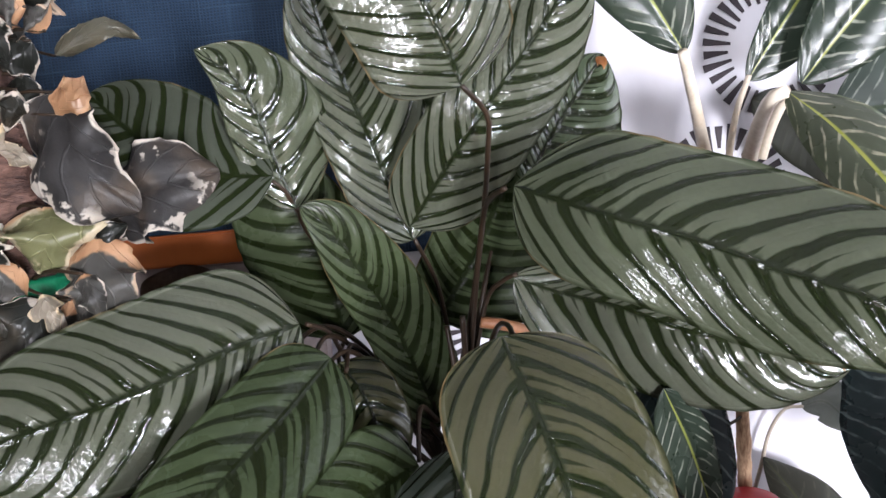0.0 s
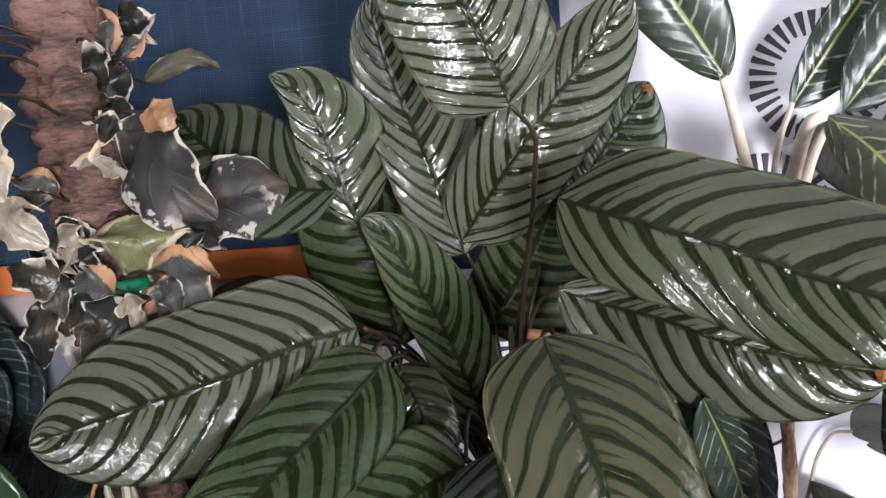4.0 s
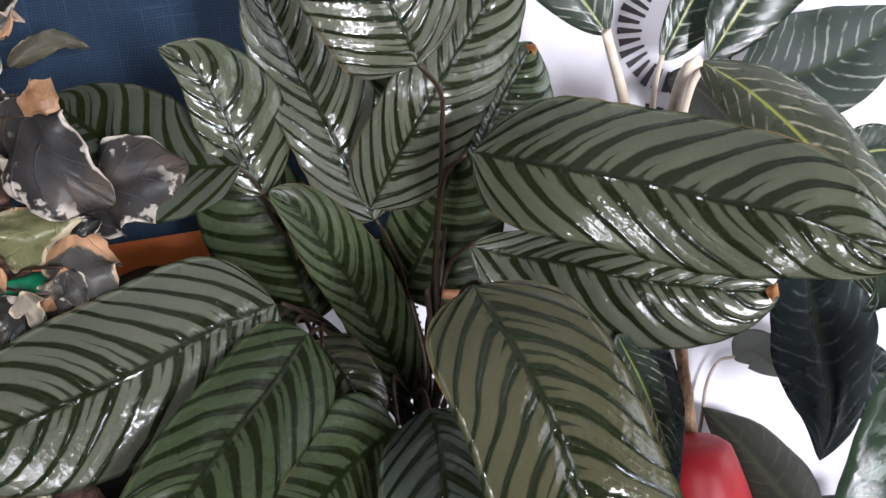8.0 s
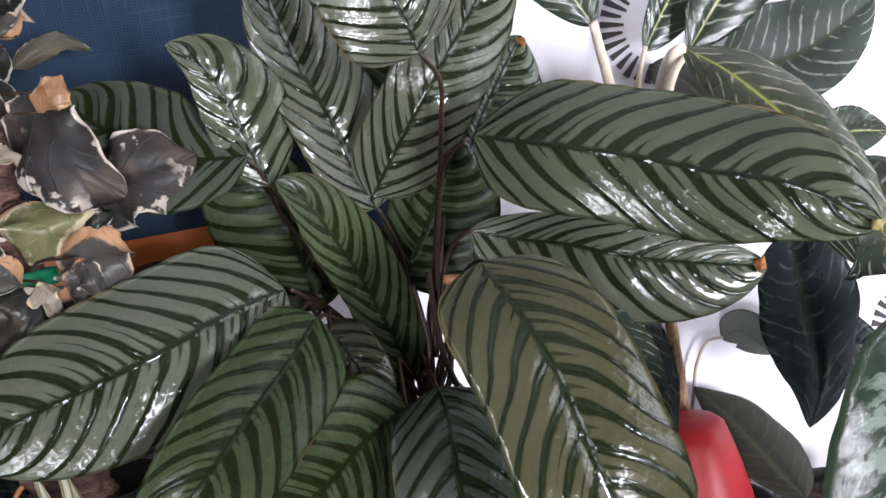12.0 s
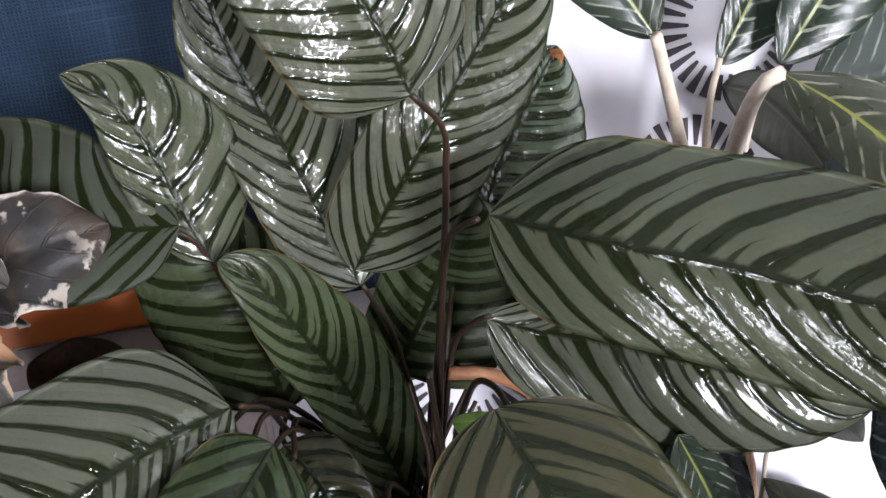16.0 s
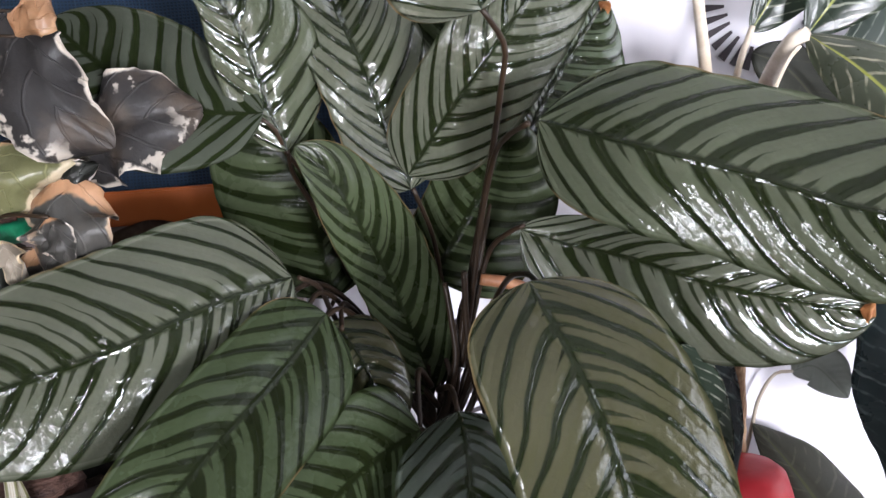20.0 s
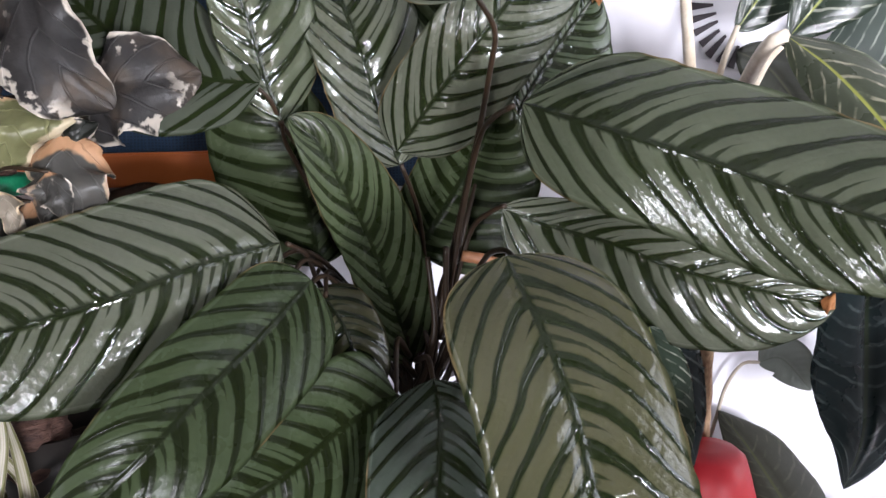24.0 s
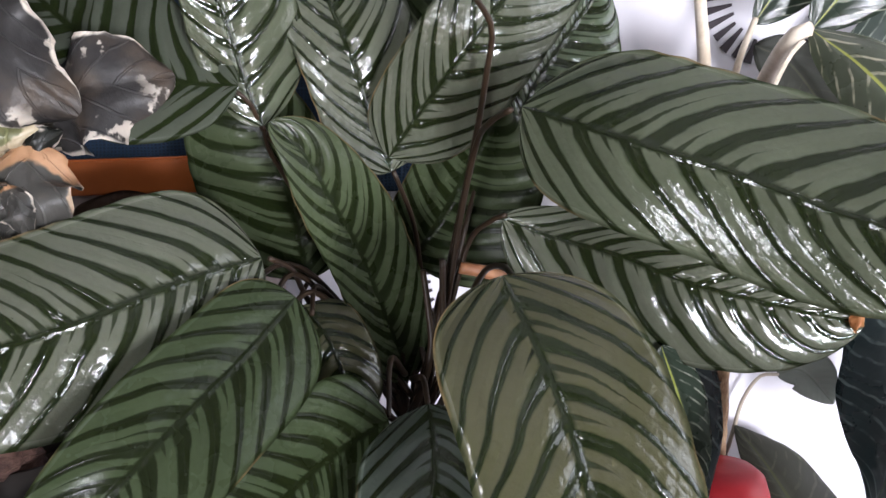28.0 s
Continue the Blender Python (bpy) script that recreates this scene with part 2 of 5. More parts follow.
GREY, INK = (0.132, 0.141, 0.103), (0.0110, 0.0160, 0.0052)
# the dull and deep greens have the shade on inner, low leaves mixed in
GREEN, OLIVE, SHADED_DULL, SHADED_DEEP, UMBER = (0.096, 0.122, 0.076), (0.110, 0.125, 0.082), (0.050, 0.068, 0.033), (0.072, 0.092, 0.048), (0.084, 0.083, 0.044)
TONES = {"grey": GREY, "green": GREEN, "olive": OLIVE, "dull": SHADED_DULL, "deep": SHADED_DEEP, "umber": UMBER, "sheen": GREY, "teal": (0.080, 0.098, 0.078), "slate": (0.080, 0.091, 0.068)}
CALATHEA = {}


def calathea_leaf_material(bands, tone):
    if (bands, tone) not in CALATHEA:
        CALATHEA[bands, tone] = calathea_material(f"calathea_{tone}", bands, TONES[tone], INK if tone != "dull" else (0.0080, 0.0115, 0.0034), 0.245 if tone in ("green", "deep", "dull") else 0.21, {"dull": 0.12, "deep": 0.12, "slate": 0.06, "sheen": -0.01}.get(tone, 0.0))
    return CALATHEA[bands, tone]


AGLAONEMA = aglaonema_material("veined_leaf", (0.022, 0.032, 0.022), (0.42, 0.44, 0.36), 1.0, (0.30, 0.33, 0.08))
AGLAONEMA_OLIVE = aglaonema_material("olive_veined_leaf", (0.044, 0.052, 0.032), (0.48, 0.46, 0.34), 1.0, (0.34, 0.36, 0.08))
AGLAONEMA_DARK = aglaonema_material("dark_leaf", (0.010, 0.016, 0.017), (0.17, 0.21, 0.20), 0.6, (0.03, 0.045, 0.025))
AGLAONEMA_BACK = aglaonema_material("leaf_underside", (0.016, 0.017, 0.012), (0.06, 0.06, 0.04), 0.4, (0.05, 0.05, 0.03), 0.45)
AGLAONEMA_PALE = aglaonema_material("grey_leaf_underside", (0.085, 0.092, 0.080), (0.13, 0.14, 0.12), 0.4, (0.10, 0.11, 0.09), 0.40)
AGLAONEMA_BROWN = aglaonema_material("brownish_leaf", (0.028, 0.028, 0.021), (0.10, 0.10, 0.07), 0.6, (0.06, 0.065, 0.03), 0.30)
AGLAONEMA_GREY = aglaonema_material("grey_veined_leaf", (0.038, 0.050, 0.042), (0.36, 0.39, 0.34), 1.0, (0.05, 0.07, 0.04), 0.42)
SILVER = silver_material()
IVY = {
    "pale": ivy_material("ivy_pale", (0.46, 0.395, 0.31), (0.86, 0.70, 0.48), 0.88),
    "dark": ivy_material("ivy_dark", (0.026, 0.028, 0.023), (0.84, 0.76, 0.66), 0.87),
    "dried": ivy_material("ivy_dried", (0.088, 0.084, 0.076), (0.84, 0.76, 0.66), 0.90, 1.0),
    "charcoal": ivy_material("ivy_charcoal", (0.050, 0.047, 0.046), (0.84, 0.76, 0.66), 0.95, 0.0, 0.09, 0.55),
    "yellow": ivy_material("ivy_yellow", (0.25, 0.25, 0.12), (0.70, 0.60, 0.42), 0.74, 0.8),
    "tan": ivy_material("ivy_tan", (0.11, 0.105, 0.095), (0.74, 0.56, 0.40), 0.95, 1.0, 0.24),
    "olive": ivy_material("ivy_olive", (0.13, 0.125, 0.085), (0.50, 0.42, 0.28), 1.05),
    "white": ivy_material("ivy_white", (0.70, 0.66, 0.62), (0.84, 0.78, 0.70), 0.80),
    "rust": ivy_material("ivy_rust", (0.50, 0.27, 0.14), (0.62, 0.38, 0.22), 0.90),
    "pink": ivy_material("ivy_pink", (0.40, 0.24, 0.17), (0.62, 0.42, 0.30), 0.84),
}
POTHOS = pothos_material()
RUST = plain("dry_leaf", (0.30, 0.11, 0.035), (0.52, 0.24, 0.09), 70.0, 0.55, 0.5)
AGLAONEMA_YOUNG = aglaonema_material("young_leaf", (0.10, 0.16, 0.05), (0.22, 0.28, 0.10), 0.6)
BROWN = plain("withered_leaf", (0.075, 0.045, 0.032), (0.17, 0.11, 0.075), 50.0, 0.6, 0.6)
STALK = plain("dry_stalk", (0.17, 0.065, 0.030), (0.30, 0.14, 0.065), 60.0, 0.5, 0.4)
STEM = plain("dark_petiole", (0.012, 0.008, 0.005), (0.027, 0.016, 0.009), 60.0, 0.42, 0.3, 0.001, 0.22)
PALE_STEM = plain("pale_petiole", (0.44, 0.36, 0.27), (0.60, 0.53, 0.44), 60.0, 0.4, 0.3)
THIN_STEM = plain("green_petiole", (0.20, 0.16, 0.125), (0.32, 0.28, 0.22), 60.0, 0.5, 0.3)
BARK = plain("stick_bark", (0.10, 0.045, 0.022), (0.56, 0.38, 0.24), 110.0, 0.7, 0.8, 0.001, 0.3, (1, 1, 0.25))
COIR = plain("wrap_paper", (0.016, 0.008, 0.007), (0.17, 0.092, 0.070), 30.0, 0.7, 1.0, 0.006, 0.3, (1, 1, 3.0))
TIE = plain("green_tie", (0.0, 0.10, 0.045), (0.01, 0.20, 0.09), 80.0, 0.4)
WALL = plain("white_wall_cloth", (0.51, 0.495, 0.535), (0.58, 0.565, 0.605), 9.0, 0.8, 0.12)
PLASTER = plain("plaster", (0.085, 0.080, 0.078), (0.12, 0.115, 0.11), 5.0, 0.85, 0.2)
CEILING = plain("ceiling_paint", (0.30, 0.30, 0.31), (0.36, 0.36, 0.37), 5.0, 0.85, 0.2)
PRINT = plain("black_print", (0.018, 0.012, 0.016), (0.035, 0.026, 0.032), 60.0, 0.7, 0.1)
ORANGE = plain("orange_paint", (0.38, 0.095, 0.020), (0.48, 0.13, 0.03), 14.0, 0.5, 0.2)
POT = plain("dark_pot", (0.012, 0.010, 0.009), (0.026, 0.021, 0.018), 30.0, 0.55, 0.3)
KICK = plain("grey_blue_board", (0.10, 0.108, 0.135), (0.16, 0.17, 0.20), 14.0, 0.7, 0.2)
LEDGE = plain("grey_board", (0.20, 0.16, 0.155), (0.27, 0.22, 0.21), 25.0, 0.7, 0.3)
CLAY = plain("clay_pot", (0.30, 0.10, 0.05), (0.42, 0.16, 0.08), 30.0, 0.75, 0.4)
SOIL = plain("soil", (0.018, 0.011, 0.008), (0.07, 0.045, 0.03), 90.0, 0.95, 1.0, 0.004)
RED = plain("red_glaze", (0.19, 0.006, 0.010), (0.27, 0.011, 0.016), 12.0, 0.45, 0.05, 0.001, 0.25)
TIP = plain("yellowed_tip", (0.34, 0.27, 0.09), (0.46, 0.38, 0.16), 60.0, 0.5)
YELLOW = plain("yellow_leaf", (0.62, 0.46, 0.06), (0.72, 0.58, 0.14), 40.0, 0.45)
CLOTH = plain("pale_table_top", (0.13, 0.10, 0.095), (0.19, 0.15, 0.14), 12.0, 0.6, 0.2)
WOOD = plain("table_wood", (0.17, 0.085, 0.04), (0.28, 0.15, 0.075), 8.0, 0.5, 0.3, 0.001, 0.4, (6, 1, 1))
FLOOR = plain("floor_wood", (0.22, 0.13, 0.07), (0.34, 0.21, 0.12), 5.0, 0.45, 0.3, 0.001, 0.4, (8, 1, 1))


def weave():
    """Navy cloth with a slubbed plain weave."""
    n = Nodes("navy_weave")
    w = n.add("ShaderNodeSeparateXYZ")
    n.put(w.inputs[0], n.where())
    jit = n.op("MULTIPLY", n.noise(30.0, 3.0), 0.004)
    a = n.op("SINE", n.op("MULTIPLY", n.op("ADD", w.outputs[0], jit), 2900.0))
    b = n.op("SINE", n.op("MULTIPLY", n.op("ADD", w.outputs[2], jit), 3300.0))
    m = n.add("ShaderNodeMapping")
    n.put(m.inputs["Vector"], n.where())
    m.inputs["Scale"].default_value = (260.0, 1.0, 9.0)
    m2 = n.add("ShaderNodeMapping")
    n.put(m2.inputs["Vector"], n.where())
    m2.inputs["Scale"].default_value = (9.0, 1.0, 260.0)
    slub = n.op("MAXIMUM", n.step(n.noise(1.0, 2.0, m.outputs[0]), 0.56, 0.74), n.step(n.noise(1.0, 2.0, m2.outputs[0]), 0.58, 0.76))
    thread = n.op("MULTIPLY_ADD", n.op("MAXIMUM", a, b), 0.5, 0.5)
    colour = n.mix(n.op("MULTIPLY", slub, 0.40), n.mix(thread, (0.003, 0.009, 0.020), (0.007, 0.023, 0.050)), (0.023, 0.054, 0.088))
    n.bump(n.op("ADD", thread, slub), 0.5, 0.0006)
    return n.finish(colour, 0.8, 0.25, Sheen_Weight=0.2)


def stripe_leaf():
    """A strap leaf: green with cream along the middle and the margins."""
    n = Nodes("striped_strap_leaf")
    u, v = n.uv()
    far = n.op("ABSOLUTE", n.op("MULTIPLY_ADD", v, 2.0, -1.0))
    wob = n.op("MULTIPLY_ADD", n.noise(40.0, 2.0), 0.2, -0.1)
    green = n.op("MULTIPLY", n.step(n.op("ADD", far, wob), 0.42, 0.54), n.op("SUBTRACT", 1.0, n.step(n.op("ADD", far, wob), 0.86, 0.96)))
    line = n.op("SUBTRACT", 1.0, n.step(n.op("ABSOLUTE", n.op("SUBTRACT", n.op("ADD", far, wob), 0.22)), 0.02, 0.07))
    cream = n.mix(n.noise(25.0, 2.0), (0.33, 0.29, 0.21), (0.56, 0.52, 0.43))
    olive = n.mix(n.noise(30.0, 3.0), (0.10, 0.11, 0.035), (0.22, 0.20, 0.08))
    colour = n.mix(n.op("MAXIMUM", green, n.op("MULTIPLY", line, 0.5)), cream, olive)
    n.bump(far, 0.3, 0.001)
    return n.finish(colour, 0.4, 0.4)


NAVY, STRAP = weave(), stripe_leaf()


# ---- mesh makers ----
def part(name, bm, material, parent=None, label=""):
    me = bpy.data.meshes.new(name)
    bm.to_mesh(me)
    bm.free()
    me.materials.append(material)
    ob = new(name, me)
    if parent:
        ob.parent = parent
        ob.matrix_parent_inverse = parent.matrix_world.inverted()
    if label:
        ob["label"] = label
    return ob


def smooth(bm):
    for f in bm.faces:
        f.smooth = True
    return bm


def thing(name, at, label, category, group="", kind=""):
    e = new(name)
    e.empty_display_size = 0.02
    e.location = at
    e.matrix_world = Matrix.Translation(at)
    return tagged(e, label, category, group, kind)


def spline(points, count, ease=False):
    """Evenly spaced points of a smooth curve through the given ones; ease: closer together at both ends."""
    p = [Vector(q) for q in points]
    p = [2 * p[0] - p[1], *p, 2 * p[-1] - p[-2]]
    fine = []
    for i in range(1, len(p) - 2):
        for k in range(24):
            t = k / 24
            a, b, c, d = p[i - 1 : i + 3]
            fine.append(0.5 * (2 * b + (c - a) * t + (2 * a - 5 * b + 4 * c - d) * t * t + (3 * b - a - 3 * c + d) * t**3))
    fine.append(p[-2])
    run = [0.0]
    for a, b in zip(fine, fine[1:]):
        run.append(run[-1] + (b - a).length)
    out = []
    for k in range(count):
        s = k / (count - 1)
        s = 0.5 - 0.5 * math.cos(math.pi * s) if ease else s
        want, j = s * run[-1], 0
        while j < len(run) - 2 and run[j + 1] < want:
            j += 1
        f = (want - run[j]) / max(run[j + 1] - run[j], 1e-9)
        out.append((s, fine[j].lerp(fine[j + 1], f)))
    return out


def blade(mid, left, right, profile, rows=64, cols=9, ripple=0.0, bands=10, arch=0.08, groove=0.03, wavy=0.0, seed=0, thick=0.0004, jag=0.0):
    """A leaf: a midrib through the given points, and the places of both margins at its widest; seen from its upper face, with the tip ahead."""
    line = spline(mid, rows, True)
    left, right = Vector(left), Vector(right)
    place = [q for _, q in line]
    tang = [(place[min(i + 1, rows - 1)] - place[max(i - 1, 0)]).normalized() for i in range(rows)]
    centre = (left + right) / 2
    i0 = min(range(rows // 6, rows * 5 // 6), key=lambda i: (place[i] - centre).length)
    s0, m0, t0 = line[i0][0], place[i0], tang[i0]
    arms = []
    for e in (left, right):
        arm = e - m0
        arm -= arm.dot(t0) * t0
        arms.append(arm / max(profile(s0), 0.3))
    rng = random.Random(seed)
    ph = [rng.uniform(0, 6.28) for _ in range(4)]
    bm = bmesh.new()
    layer = bm.loops.layers.uv.new("UVMap")
    vs = np.concatenate([-np.linspace(1, 0, cols)[:-1], np.linspace(0, 1, cols)])
    grid, coords = [], []
    for (s, q), tg in zip(line, tang):
        turn = t0.rotation_difference(tg)
        al, ar = turn @ arms[0], turn @ arms[1]
        face = (ar - al).normalized().cross(tg).normalized()
        w = profile(s)
        row, crow = [], []
        for v in vs:
            rag = 1 + jag * noise.noise(Vector((s * 7, 7.0 * (v > 0) + seed, 0))) + 0.6 * jag * noise.noise(Vector((s * 19, 7.0 * (v > 0) + seed, 3)))
            arm = (al if v < 0 else ar) * abs(v) * w * rag
            h = (al if v < 0 else ar).length * w
            off = arch * h * abs(v) * (1.0 - abs(v)) * 2 - groove * h * math.exp(-((v / 0.10) ** 2))
            if ripple:
                phase = bands * (s - 0.13 * abs(v) - 0.12 * v * v + math.copysign(0.016, v))
                off += ripple * math.cos(2 * math.pi * phase) * min(1, abs(v) * 4) * (1 - 0.5 * abs(v)) * min(1, 5 * s, 5 * (1 - s))
            if wavy:
                off += wavy * h * abs(v) ** 2 * (math.sin(9 * s + ph[0 if v < 0 else 1]) + 0.6 * math.sin(17 * s + ph[2 if v < 0 else 3]))
            row.append(bm.verts.new(q + arm + face * off))
            crow.append((s, 0.5 + 0.5 * float(v)))
        grid.append(row)
        coords.append(crow)
    n = len(vs)
    for i in range(rows - 1):
        for j in range(n - 1):
            ids = ((i, j), (i, j + 1), (i + 1, j + 1), (i + 1, j))
            f = bm.faces.new([grid[a][b] for a, b in ids])
            f.smooth = True
            for loop, (a, b) in zip(f.loops, ids):
                loop[layer].uv = coords[a][b]
    bmesh.ops.solidify(bm, geom=bm.faces[:], thickness=thick)
    for f in bm.faces:
        if min(e.calc_length() for e in f.edges) < 1.3 * thick and any(len({g.normal.dot(f.normal) > 0.7 for g in e.link_faces}) > 1 for e in f.edges):
            f.smooth = False
    return bm


def tube(points, r0, r1, count=24, sides=8, knots=0.0, seed=0):
    line = spline(points, count)
    rng = random.Random(seed)
    bm = bmesh.new()
    rings = []
    up = Vector((0.3, -0.9, 0.2))
    for i, (s, q) in enumerate(line):
        t = (line[min(i + 1, count - 1)][1] - line[max(i - 1, 0)][1]).normalized()
        a = t.cross(up).normalized()
        b = t.cross(a)
        r = (r0 + (r1 - r0) * s) * (1 + knots * rng.uniform(-1, 1))
        rings.append([bm.verts.new(q + r * (math.cos(2 * math.pi * k / sides) * a + math.sin(2 * math.pi * k / sides) * b)) for k in range(sides)])
    for a, b in zip(rings, rings[1:]):
        for k in range(sides):
            bm.faces.new((a[k], a[(k + 1) % sides], b[(k + 1) % sides], b[k]))
    bm.faces.new(rings[0][::-1])
    bm.faces.new(rings[-1])
    return smooth(bm)


def lathe(rings, sides=40):
    """A turned shape from (radius, height) pairs."""
    bm = bmesh.new()
    loops = [[bm.verts.new((r * math.cos(2 * math.pi * k / sides), r * math.sin(2 * math.pi * k / sides), z)) for k in range(sides)] for r, z in rings]
    for a, b in zip(loops, loops[1:]):
        for k in range(sides):
            bm.faces.new((a[k], a[(k + 1) % sides], b[(k + 1) % sides], b[k]))
    bm.faces.new(loops[0][::-1])
    bm.faces.new(loops[-1])
    return smooth(bm)


def box(x0, x1, y0, y1, z0, z1, bevel=0.0):
    bm = bmesh.new()
    bmesh.ops.create_cube(bm, size=1.0)
    for v in bm.verts:
        v.co = Vector(((x0, x1)[v.co.x > 0], (y0, y1)[v.co.y > 0], (z0, z1)[v.co.z > 0]))
    if bevel:
        bmesh.ops.bevel(bm, geom=bm.edges[:], offset=bevel, segments=2, affect="EDGES")
    return bm


def structure(name, bm, material, label, category):
    return tagged(part(name, bm, material), label, category, "", "structure")


def pot_of(plant, radius, height, material, lift=0.0):
    """A tapered pot with a rim, and the soil in it, under a plant's origin."""
    base = plant.location
    r = radius
    pot = part("pot", lathe([(r * 0.72, 0), (r * 0.74, 0.002), (r * 0.94, height * 0.84), (r, height * 0.84), (r, height), (r * 0.93, height), (r * 0.90, height * 0.88), (r * 0.68, 0.006)]), material, plant)
    pot.matrix_world = Matrix.Translation((base.x, base.y, lift))
    rng = random.Random(int(radius * 1e4))
    bm = lathe([(r * 0.70, height * 0.5), (r * 0.90, height * 0.90), (r * 0.6, height * 0.915), (r * 0.3, height * 0.92), (0.002, height * 0.92)], 36)
    for v in bm.verts:
        if v.co.z > height * 0.89:
            v.co.z += rng.uniform(-0.003, 0.003)
    soil = part("soil", bm, SOIL, plant)
    soil.matrix_world = Matrix.Translation((base.x, base.y, lift))


# ---- the room ----
T = 0.10
structure("wall_north", box(-0.7, 1.5, 0.55, 0.55 + T, -0.75, 1.75), WALL, "white wall covered in cloth with black sunburst prints", "wall")
wall_north = bpy.data.objects["wall_north"]
structure("floor", box(-1.8, 1.6, -2.5, 0.65, -0.80, -0.75), FLOOR, "brown wooden floor below the table", "floor")


def wall_with_opening(name, along, at, lo, hi, o0, o1, z0, z1):
    """A wall across x ("x") or y ("y") with one opening, from four butted pieces."""
    bm = bmesh.new()
    for a0, a1, b0, b1 in ((lo, o0, -0.75, 1.75), (o1, hi, -0.75, 1.75), (o0, o1, -0.75, z0), (o0, o1, z1, 1.75)):
        piece = box(a0, a1, at, at + T, b0, b1) if along == "x" else box(at, at + T, a0, a1, b0, b1)
        tmp = bpy.data.meshes.new("tmp")
        piece.to_mesh(tmp)
        piece.free()
        bm.from_mesh(tmp)
        bpy.data.meshes.remove(tmp)
    return structure(name, bm, PLASTER, "dark grey plaster wall with an opening for light", "wall")


wall_with_opening("wall_east", "y", 1.5, -2.4, 0.55, -0.55, 0.45, 0.15, 1.20)
structure("wall_west", box(-1.8, -1.7, -2.4, -0.6, -0.75, 1.75), PLASTER, "dark grey plaster wall", "wall")
# the next two walls are unseen, added to keep lamp light off the left
structure("shading_wall_return", box(-1.8, -0.60, -0.6, -0.5, -0.75, 1.75), PLASTER, "dark grey unseen wall added to shade the left side", "wall")
structure("shading_wall_side", box(-0.70, -0.60, -0.5, 0.55, -0.75, 1.75), PLASTER, "dark grey unseen side wall added to shade the left side", "wall")
# openings made up to hold the two added south lamps
wall_with_opening("wall_south", "x", -2.5, -1.8, -0.2, -1.55, -0.90, -0.60, 0.35)
wall_with_opening("wall_south", "x", -2.5, -0.2, 1.6, 0.80, 1.30, -0.50, 0.35)
opening_lamp("window_light_east", (1.49, -0.05, 0.675), (0, -0.05, 0.675), 0.96, 1.0, 15.0, (0.90, 0.91, 1.0))
# both south lamps are added for the leaf highlights, from no known window
opening_lamp("highlight_lamp_south", (-1.225, -2.39, -0.125), (-1.225, 0, -0.125), 0.63, 0.92, 63.0, (0.90, 0.91, 1.0))
opening_lamp("highlight_lamp_south", (1.05, -2.39, -0.075), (1.05, 0, -0.075), 0.48, 0.82, 132.0, (0.90, 0.91, 1.0))
structure("ceiling", box(-1.8, 1.6, -2.5, 0.65, 1.75, 1.83), CEILING, "grey painted ceiling", "ceiling")


def sunburst(x, z, r, rays, start):
    """A ring of black wedges printed on the cloth."""
    bm = bmesh.new()
    rng = random.Random(int(1000 * (x + 5 * z)))
    for k in range(rays):
        a = start + 2 * math.pi * k / rays
        r0, r1 = r * rng.uniform(0.58, 0.66), r * rng.uniform(0.96, 1.02)
        w0, w1 = r * 0.020, r * rng.uniform(0.050, 0.062)
        c, s = math.cos(a), math.sin(a)
        quad = [(r0 * c - w0 * s, r0 * s + w0 * c), (r0 * c + w0 * s, r0 * s - w0 * c), (r1 * c + w1 * s, r1 * s - w1 * c), (r1 * c - w1 * s, r1 * s + w1 * c)]
        front = [bm.verts.new((x + p, 0.5492, z + q)) for p, q in quad]
        back = [bm.verts.new((x + p, 0.5500, z + q)) for p, q in quad]
        bm.faces.new(front)
        for i in range(4):
            bm.faces.new((front[i], back[i], back[(i + 1) % 4], front[(i + 1) % 4]))
    part("sunburst_print", bm, PRINT, wall_north)


for x, z, r, start in ((0.223, 0.460, 0.046, 0.05), (0.186, 0.366, 0.046, 0.0), (0.031, 0.287, 0.046, 0.1), (0.411, 0.178, 0.046, 0.02), (0.118, 0.232, 0.046, 0.0),
                       (-0.016, 0.195, 0.046, 0.07)):
    sunburst(x, z, r, 32, start)

# a navy cloth panel with an orange rail stands against the wall
panel = thing("fabric_panel", (-0.5, 0.53, 0.33), "navy woven fabric panel with an orange painted bottom rail", "panel")
part("cloth", box(-0.595, 0.050, 0.532, 0.5475, 0.345, 0.95, 0.004), NAVY, panel, "navy slubbed cloth")
part("rail", box(-0.597, -0.085, 0.522, 0.5318, 0.350, 0.371, 0.0015), ORANGE, panel, "orange painted rail")
part("kick_board", box(-0.597, -0.262, 0.534, 0.5475, 0.225, 0.3255, 0.001), KICK, panel, "dull grey-blue lower board")
# made-up dark sheet over the white wall, in place of the shadows there
part("shade_sheet", box(-0.597, -0.150, 0.534, 0.5475, 0.0, 0.2245, 0.001), POT, panel, "dark sheet added to stand for shade at the panel's foot")
part("ledge", box(-0.597, -0.085, 0.526, 0.5475, 0.326, 0.3495, 0.001), LEDGE, panel, "dull pinkish-grey board under the rail")
for x in (-0.12,):
    part("leg", box(x, x + 0.03, 0.526, 0.5475, 0.0, 0.326, 0.001), LEDGE, panel)

table = thing("table", (0, 0.33, -0.75), "table with a dull pinkish-brown top that carries the plants", "table")
part("tabletop", box(-0.58, 0.95, -0.25, 0.545, -0.03, 0.0, 0.003), CLOTH, table)
for x in (-0.56, 0.87):
    for y in (-0.22, 0.47):
        part("leg", box(x, x + 0.05, y, y + 0.05, -0.75, -0.03, 0.003), WOOD, table)

